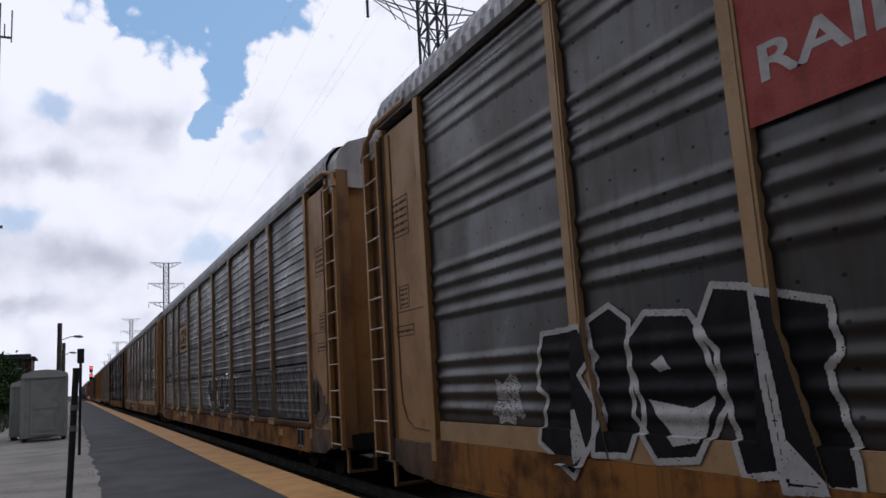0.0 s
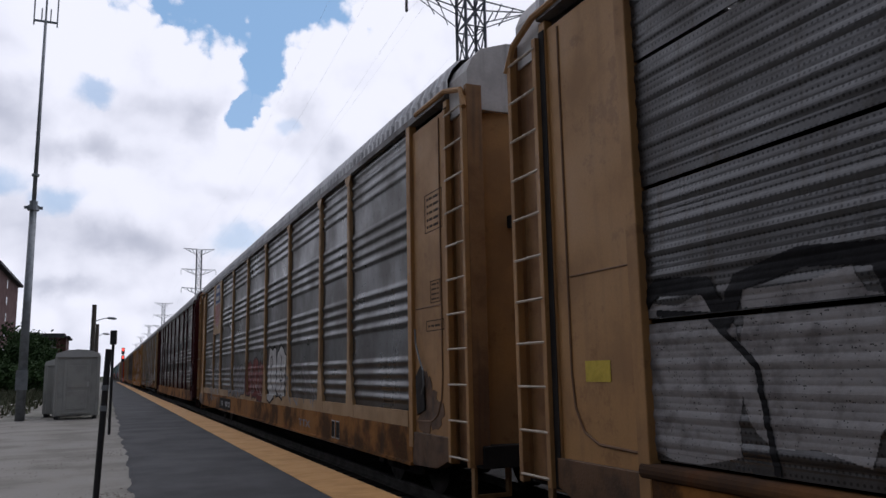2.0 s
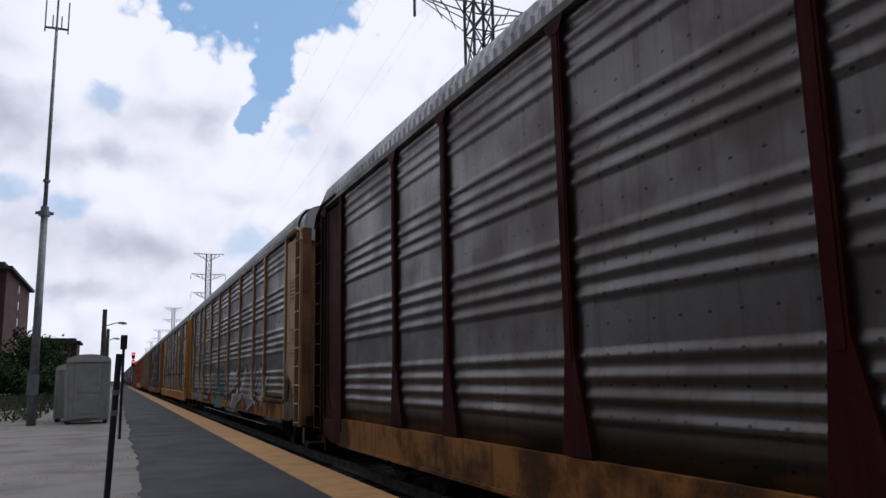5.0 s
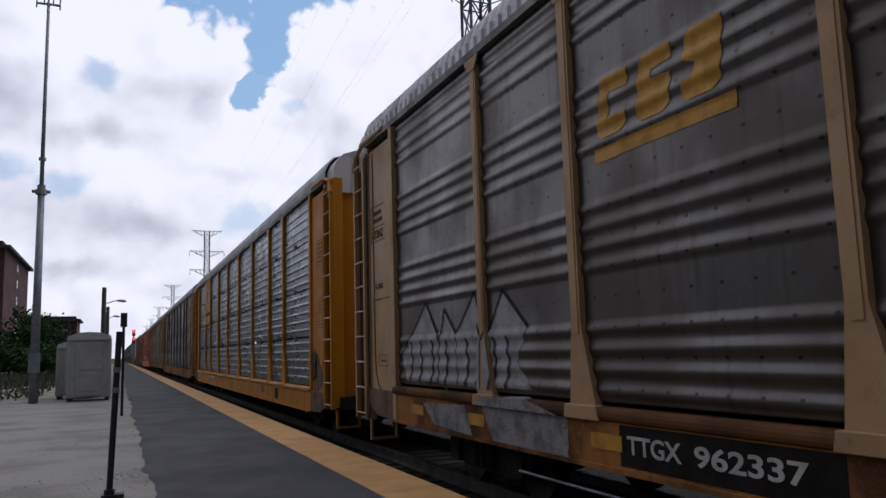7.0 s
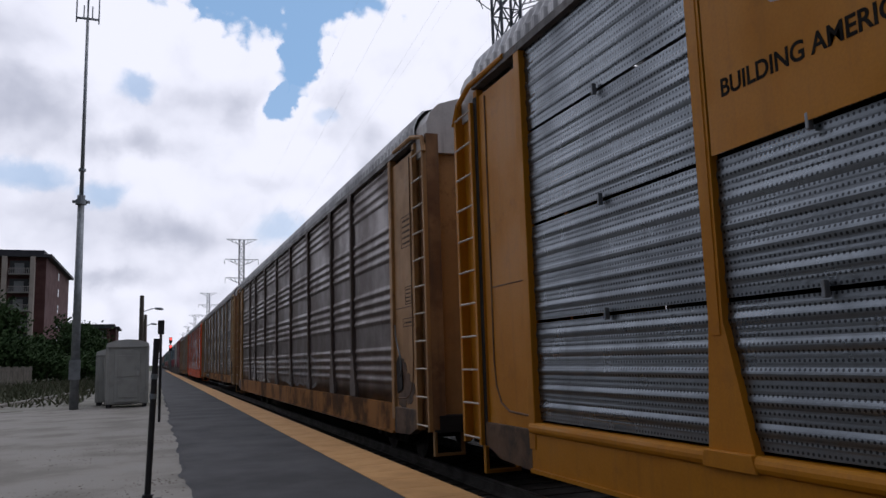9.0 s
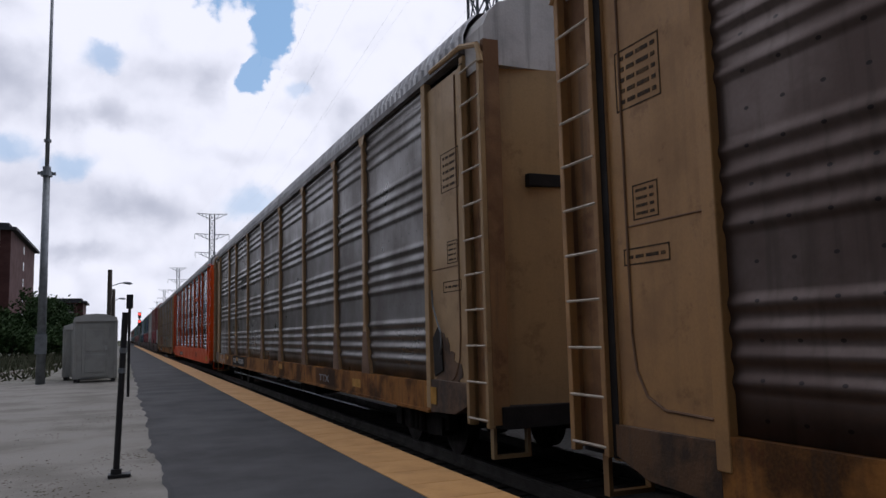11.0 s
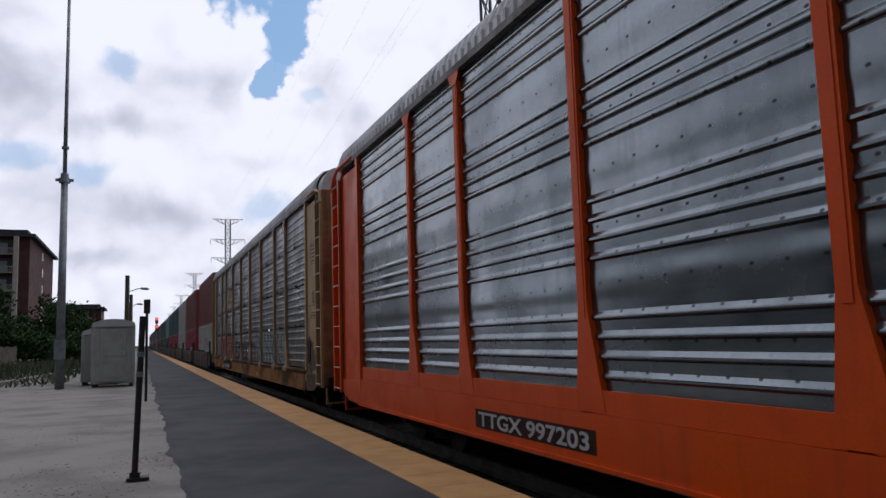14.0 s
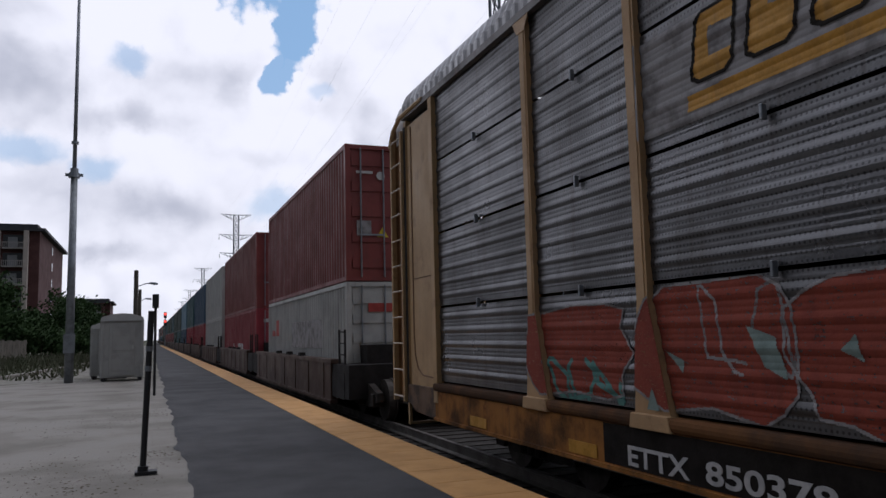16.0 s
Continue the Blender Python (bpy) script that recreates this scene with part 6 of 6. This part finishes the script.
def antenna_mast():
    m = thing("antenna_mast", "tall thin grey steel mast with a forked antenna", "mast", (-2.30, 26.7, 0))
    part("lower_tube", lambda bm: tube(bm, (0, 0, -0.05), (0.0, 0, 6.6), 0.135, 14, 0.10), M["steel_grey"], m, smooth=True)
    part("upper_tube", lambda bm: tube(bm, (0, 0, 6.6), (0, 0, 12.8), 0.065, 10, 0.045), M["steel_grey"], m, smooth=True)

    def col(bm):
        tube(bm, (0, 0, 6.45), (0, 0, 6.6), 0.17, 12)
        tube(bm, (0, 0, 6.6), (0, 0, 6.75), 0.12, 12)
        box(bm, -0.26, 0.26, -0.05, 0.05, 6.5, 6.58)
    part("collar", col, M["steel_grey"], m)
    part("clamp", lambda bm: tube(bm, (0, 0, 7.55), (0, 0, 7.63), 0.11, 10), M["steel_grey"], m)

    def fork(bm):
        box(bm, -0.34, 0.34, -0.025, 0.025, 12.72, 12.78)
        for x in (-0.34, 0.34):
            tube(bm, (x, 0, 12.6), (x, 0, 13.7), 0.022, 6)
        for x in (-0.12, 0.14):
            tube(bm, (x, 0, 12.75), (x, 0, 13.2), 0.02, 6)
        tube(bm, (0, 0, 12.7), (0, 0, 13.9), 0.03, 6)
    part("antenna", fork, M["steel_grey"], m)
    part("base_box", lambda bm: box(bm, -0.16, 0.16, -0.2, -0.1, 0.9, 1.5), M["steel_grey"], m)


antenna_mast()


def black_post():
    p = thing("marker_post", "black steel post with base plate, slightly leaning", "post", (-0.03, 8.05, 0))
    part("upright", lambda bm: tube(bm, (0, 0, 0), (0.055, 0, 1.53), 0.030, 10, 0.030), M["black_iron"], p, smooth=False)

    def base(bm):
        box(bm, -0.07, 0.13, -0.07, 0.07, -0.01, 0.015)
        tube(bm, (0, 0, 0.0), (0.003, 0, 0.06), 0.05, 10)
    part("base_plate", base, M["black_iron"], p)
    part("band", lambda bm: tube(bm, (0.033, 0, 0.95), (0.035, 0, 1.0), 0.036, 10), M["steel_grey"], p)
    part("band", lambda bm: tube(bm, (0.04, 0, 1.14), (0.043, 0, 1.19), 0.036, 10), M["steel_grey"], p)


black_post()


def sign_post():
    p = thing("sign_post", "dark sign post with a narrow sign seen edge-on", "sign", (0.14, 18.8, 0))
    part("upright", lambda bm: tube(bm, (0, 0, 0), (0, 0, 2.28), 0.03, 8), M["black_iron"], p)
    part("sign_plate", lambda bm: box(bm, -0.07, 0.07, -0.16, 0.16, 1.97, 2.28), M["black_iron"], p, bevel=0.01)


sign_post()


def portable_toilet(x, y, w, d, h, turn=0):
    t = thing("portable_toilet", "grey plastic portable toilet with a domed roof", "toilet", pose(x, y, -0.01, 0, 0, turn), group="portable toilets")

    def body(bm):
        box(bm, -w / 2, w / 2, 0, d, 0.1, h - 0.22)
    part("body", body, M["toilet"], t, bevel=0.01)
    for s in (-1, 1):
        part("corner_trim", lambda bm: box(bm, s * w / 2 - 0.05, s * w / 2 + 0.05, -0.03, 0.08, 0.1, h - 0.2), M["toilet"], t, bevel=0.01)
        for k in range(4):
            yy = 0.18 + k * (d - 0.3) / 3
            part("rib", lambda bm: box(bm, s * (w / 2 + 0.012) - 0.012, s * (w / 2 + 0.012) + 0.012, yy, yy + 0.12, 0.2, h - 0.35), M["toilet"], t)

    def door(bm):
        box(bm, -w * 0.32, w * 0.32, -0.035, 0.0, 0.16, h - 0.32)
        for z0, z1 in ((0.3, 0.85), (0.95, h - 0.5)):
            box(bm, -w * 0.24, w * 0.24, -0.05, -0.035, z0, z1)
    dr = part("door", door, M["toilet"], t, bevel=0.006)
    part("handle", lambda bm: box(bm, w * 0.24, w * 0.29, -0.07, -0.035, 0.98, 1.12), M["toilet_roof"], dr)

    def roof(bm):
        pts = [(-w / 2 - 0.04, h - 0.24), (w / 2 + 0.04, h - 0.24), (w / 2 + 0.02, h - 0.12), (w * 0.25, h - 0.02), (0, h), (-w * 0.25, h - 0.02), (-w / 2 - 0.02, h - 0.12)]
        prism(bm, pts, 1, -0.05, d + 0.05)
    part("roof", roof, M["toilet_roof"], t)
    part("skid", lambda bm: box(bm, -w / 2, -w / 2 + 0.12, 0.0, d, 0, 0.1), M["black_iron"], t)
    part("skid", lambda bm: box(bm, w / 2 - 0.12, w / 2, 0, d, 0, 0.1), M["black_iron"], t)


portable_toilet(-0.78, 26.5, 1.18, 1.2, 2.12)
portable_toilet(-1.22, 28.4, 1.1, 1.2, 1.9)


def street_lamp(x, y, h, arm):
    p = thing("street_lamp", "wooden pole with an arm and street lamp", "street lamp", (x, y, -0.05), group="street lamps")
    part("pole", lambda bm: tube(bm, (0, 0, 0), (0, 0, h), 0.24, 10, 0.2), M["wood_pole"], p)

    def reach(bm):
        pts = [(0.2, 0, h - 1.55), (arm * 0.5, 0, h - 1.3), (arm - 0.5, 0, h - 1.25)]
        for a, b in zip(pts, pts[1:]):
            tube(bm, a, b, 0.05, 6)
    part("arm", reach, M["steel_grey"], p)
    part("lamp_head", lambda bm: (tube(bm, (arm - 0.55, 0, h - 1.25), (arm, 0, h - 1.3), 0.1, 8, 0.14), tube(bm, (arm, 0, h - 1.3), (arm + 0.25, 0, h - 1.33), 0.14, 8, 0.05)), M["steel_grey"], p)


street_lamp(-1.22, 80, 8.05, 1.75)
street_lamp(-1.2, 112, 8.15, 1.25)


def signal(x, y, h):
    p = thing("railway_signal", "dark railway signal mast with red lights lit", "railway signal", (x, y, -0.8))
    part("mast", lambda bm: tube(bm, (0, 0, 0), (0, 0, h), 0.1, 8), M["steel_grey"], p)
    for z in (h - 0.5, h - 2.0):
        hd = part("signal_head", lambda bm: box(bm, -0.3, 0.3, -0.2, 0.1, z - 0.6, z + 0.6), M["black_iron"], p, at=(0, 0, 0))
        part("lens", lambda bm: tube(bm, (0, -0.25, z + 0.25), (0, -0.19, z + 0.25), 0.2, 12), M["signal_red"], hd, "glowing red lens")


signal(3.05, 165, 7.4)


# ---- buildings, trees, fence ----
def apartment(x0, x1, y0, y1, storeys, floor_h, base_z, full=True):
    h = base_z + storeys * floor_h
    b = thing("apartment_building", "dark red brick apartment building with balconies", "building", (0, 0, 0), group="apartment buildings")
    part("wall", lambda bm: box(bm, x0, x1, y0, y1, -0.2, h), M["brick"], b)

    def roof(bm):
        box(bm, x0 - 0.9, x1 + 0.9, y0 - 0.9, y1 + 0.9, h, h + 0.5)
        box(bm, x1 - 10, x1 - 0.4, y0 + 0.2, y0 + 9, h + 0.5, h + 1.3)
        box(bm, x0, x1 - 0.5, y0 + 0.6, y1 - 0.6, h + 0.5, h + 0.7)
    part("roof", roof, M["slate"], b)
    wm = mesh_of(lambda bm: box(bm, -1.3, 1.3, -0.06, 0.1, 0, 1.7))
    fm = mesh_of(lambda bm: (box(bm, -1.42, 1.42, -0.1, 0.06, -0.14, 0), box(bm, -1.42, 1.42, -0.1, 0.06, 1.7, 1.85), box(bm, -0.05, 0.05, -0.09, 0.05, 0, 1.7), box(bm, -1.42, -1.3, -0.1, 0.06, 0, 1.7), box(bm, 1.3, 1.42, -0.1, 0.06, 0, 1.7)))
    n = int((x1 - x0) / 6.5)
    for s in range(storeys):
        z = base_z + s * floor_h + 0.9
        for i in range(n):
            x = x1 - 9.5 - i * 6.2
            if x < x0 + 1.5:
                continue
            w = place("window", wm, M["pane"], b, (x, y0, z))
            place("window_frame", fm, M["brick_pale"], w)
        # balcony bay near the corner
        bal = part("balcony", lambda bm: (box(bm, x1 - 5.6, x1 - 2.2, y0 - 1.2, y0, z - 0.9, z - 0.7), box(bm, x1 - 5.6, x1 - 2.2, y0 - 1.25, y0 - 1.15, z + 0.15, z + 0.25),
                                          *[box(bm, x1 - 5.6 + 0.3 * q, x1 - 5.52 + 0.3 * q, y0 - 1.23, y0 - 1.17, z - 0.7, z + 0.15) for q in range(12)]), M["balcony"], b)
        part("pane", lambda bm: box(bm, x1 - 5.6, x1 - 2.3, y0 - 0.05, y0 + 0.1, z - 0.7, z + 1.6), M["dark_pane"], bal)
        part("door", lambda bm: box(bm, x1 - 4.9, x1 - 3.4, y0 - 0.09, y0 - 0.04, z - 0.7, z + 1.2), M["pane"], bal)
    for x in (x1 - 6.3, x1 - 2.0):
        part("pilaster", lambda bm: box(bm, x - 0.35, x + 0.35, y0 - 1.3, y0, 0, h), M["brick_pale"] if full else M["brick"], b)
    if full:
        for s in range(storeys):
            z = base_z + s * floor_h + 0.9
            w = part("window", lambda bm: box(bm, x1 - 0.1, x1 + 0.06, y0 + 18, y0 + 19.2, z, z + 1.5), M["pane"], b)


apartment(-46, -18.0, 149, 187, 6, 3.15, 1.6)
apartment(-23, -10.9, 250, 270, 4, 2.9, 0.9, False)


def tree(x, y, h, spread, seed, trunk_r=0.16, name="tree", label="leafy dark green tree behind the fence line", leaves=2600):
    rnd = random.Random(seed)
    t = thing(name, label, name, (x, y, -0.1), group="trees and bushes")
    limbs = []

    def wood(bm):
        top = Vector((rnd.uniform(-0.2, 0.2), rnd.uniform(-0.2, 0.2), h * 0.55))
        tube(bm, (0, 0, 0), top, trunk_r, 8, trunk_r * 0.5)
        for i in range(9):
            a = rnd.uniform(0, 6.28)
            q = rnd.uniform(0.35, 1.0)
            st = top * q
            en = st + Vector((math.cos(a) * spread * rnd.uniform(0.4, 0.8), math.sin(a) * spread * rnd.uniform(0.4, 0.8), h * rnd.uniform(0.1, 0.35)))
            tube(bm, st, en, trunk_r * 0.35, 6, trunk_r * 0.1)
            limbs.append(en)
        limbs.append(top + Vector((0, 0, h * 0.3)))
    part("trunk", wood, M["bark"], t)
    verts, faces = [], []
    for i in range(leaves):
        c = Vector(rnd.choice(limbs))
        d = Vector((rnd.gauss(0, 1), rnd.gauss(0, 1), rnd.gauss(0, 0.8))) * spread * 0.27
        p = c + d
        p.z = max(p.z, h * 0.08)
        s = rnd.uniform(0.12, 0.27) * (0.6 + h / 14)
        u = Vector((rnd.gauss(0, 1), rnd.gauss(0, 1), rnd.gauss(0, 1))).normalized()
        v = u.orthogonal().normalized()
        w = u.cross(v)
        n0 = len(verts)
        verts += [p - v * s, p + w * s * 0.55, p + v * s, p - w * s * 0.55 + u * s * 0.2]
        faces.append((n0, n0 + 1, n0 + 2, n0 + 3))
    me = bpy.data.meshes.new("crown")
    me.from_pydata(verts, [], faces)
    me.materials.append(None)
    place("crown", me, M["leaf"], t)


for i, (tx, ty, th, ts) in enumerate([(-16.5, 88, 9.5, 3.4), (-14.6, 84, 7.6, 2.4), (-11.8, 80, 4.4, 1.7), (-10.4, 84, 4.6, 1.8), (-9.2, 92, 6.8, 2.4), (-8.2, 96, 6.6, 2.2), (-7.3, 90, 5.4, 1.9), (-6.4, 95, 4.6, 1.8),
                                      (-5.4, 88, 3.6, 1.6), (-12.5, 72, 4.0, 1.9), (-19, 95, 9.0, 3.2), (-9.6, 70, 3.4, 1.6), (-22, 90, 8.0, 3.2), (-4.6, 110, 4.0, 1.8), (-8.6, 110, 7.0, 2.4)]):
    tree(tx, ty, th, ts, 40 + i)


for i in range(22):
    bx = -17.5 + i * 0.66
    tree(bx + 0.3 * math.sin(i * 5), 74 + 5 * math.sin(i * 2.1), 2.3 + 0.7 * math.sin(i * 3.3) + (0.8 if i < 9 else 0), 1.5, 200 + i, 0.05, "bush", "dense dark green bush behind the weeds", 900)


def fence():
    f = thing("fence", "pale weathered wooden board fence", "fence", (0, 0, 0))
    me = mesh_of(lambda bm: box(bm, -0.085, 0.085, -0.012, 0.012, 0, 1.0))
    for i in range(70):
        x = -21.5 + i * 0.185
        place("board", me, M["fence"], f, Matrix.Translation((x, 66 + 0.02 * (i % 2), -0.05)) @ Matrix.Diagonal((1, 1, 1.75 - 0.004 * i + 0.05 * math.sin(i * 2.3), 1)))
    part("fence_rail", lambda bm: (box(bm, -21.6, -8.6, 66.03, 66.08, 0.4, 0.5), box(bm, -21.6, -8.6, 66.03, 66.08, 1.2, 1.3)), M["fence"], f)


fence()


def weeds():
    rnd = random.Random(5)
    verts, faces = [], []
    for i in range(9000):
        y = rnd.uniform(29, 75)
        x = rnd.uniform(-16 - y * 0.05, -2.4 - 0.02 * (y - 29))
        if rnd.random() > 0.25 + 0.75 * (0.5 + 0.5 * noise.noise((x * 0.4, y * 0.25, 0))):
            continue
        hh = rnd.uniform(0.15, 0.6) * (1.0 if y > 36 else 0.6)
        a = rnd.uniform(0, 3.14)
        dx, dy = math.cos(a) * 0.05, math.sin(a) * 0.05
        lx, ly = rnd.gauss(0, 0.12), rnd.gauss(0, 0.12)
        n0 = len(verts)
        verts += [(x - dx, y - dy, -0.05), (x + dx, y + dy, -0.05), (x + lx + dx * 0.4, y + ly, -0.05 + hh * 0.7), (x + lx * 1.6, y + ly * 1.6, -0.05 + hh)]
        faces.append((n0, n0 + 1, n0 + 2, n0 + 3))
    me = bpy.data.meshes.new("weeds")
    me.from_pydata(verts, [], faces)
    me.materials.append(None)
    tagged(place("weeds", me, M["grass"]), "tall dry weeds beyond the pavement edge", "weeds", kind="stuff")


weeds()



def litter():
    rnd = random.Random(12)
    for name, mt, count, label in (("pebbles", M["pebble"], 380, "small loose pebbles on the concrete"), ("dry_litter", M["litter"], 900, "dry leaf litter and dirt on the concrete")):
        verts, faces = [], []
        for i in range(count):
            if name == "pebbles":
                x, y, r = rnd.uniform(-6, 0.35), rnd.uniform(5, 27), rnd.uniform(0.006, 0.022)
            else:
                cx, cy, sp = rnd.choice([(-0.35, 8.3, 0.35), (0.25, 9.4, 0.25), (-1.1, 9.0, 0.4), (-0.9, 13.0, 0.6), (0.25, 14.5, 0.3), (-2.0, 26.2, 1.0), (-0.6, 7.4, 0.3)])
                x, y, r = cx + rnd.gauss(0, sp), cy + rnd.gauss(0, sp * 1.3), rnd.uniform(0.008, 0.03)
                if x > 0.34:
                    continue
            h = r * (0.7 if name == "pebbles" else 0.2)
            z = -0.018 + 0.012 * noise.noise((x * 0.8, y * 0.8, 0))
            n0 = len(verts)
            a = rnd.uniform(0, 6.28)
            ring = [(x + r * rnd.uniform(0.7, 1.2) * math.cos(a + k * 1.2566), y + r * rnd.uniform(0.7, 1.2) * math.sin(a + k * 1.2566), z - 0.004) for k in range(5)]
            verts += ring + [(x, y, z + h)]
            faces += [(n0 + k, n0 + (k + 1) % 5, n0 + 5) for k in range(5)]
        me = bpy.data.meshes.new(name)
        me.from_pydata(verts, [], faces)
        me.materials.append(None)
        tagged(place(name, me, mt), label, "debris", kind="stuff")


litter()




# ---- motion of the train ----
def lengthen():
    """Brings the autoracks from drawing length to their built length; wheels and bogies keep their shape."""
    done = set()
    scale = Matrix.Diagonal((1, LONG, 1, 1))
    for car in CARS:
        for ob in car.children_recursive:
            m = ob.matrix_basis.copy()
            m.translation.y *= 1.0 if ob.name.startswith("wheelset") else LONG
            ob.matrix_basis = m
            if ob.name.startswith(("wheelset", "bogie")) or ob.data.name in done:
                continue
            done.add(ob.data.name)
            ob.data.transform(scale)


lengthen()

# the train's uneven way: metres ahead (-) or behind (+) an even pace
SURGE = [(-1, 0.1), (0, 0.14), (0.5, 0.06), (1, 0.07), (1.5, 0.01), (2, 0.08), (2.5, 0.19), (3, 0.2), (3.5, -0.3), (4, -0.32), (5.2, -0.38), (6.5, -0.4), (7, 0.08), (7.5, -0.1), (8, -0.09), (8.5, 0.4), (9, -0.08),
         (10.2, 0.0), (11.5, 0.11), (12, 0.08), (12.5, 0.02), (13, 0.08), (13.5, 0.06), (14, 0.03), (14.5, -0.09), (15, -0.02), (15.5, -0.02), (16, -0.03), (17, 0)]


def motions():
    for k, car in enumerate(CARS):
        walk(car, [(t, pose(TRACK_X, FIRST + PITCH * k + SLACK[k] + d - SPEED * t, RAIL_Z)) for t, d in SURGE])
    for ob, y, z in STACKS:
        walk(ob, [(t, pose(TRACK_X, y + d - SPEED * t, RAIL_Z + z)) for t, d in SURGE])


motions()
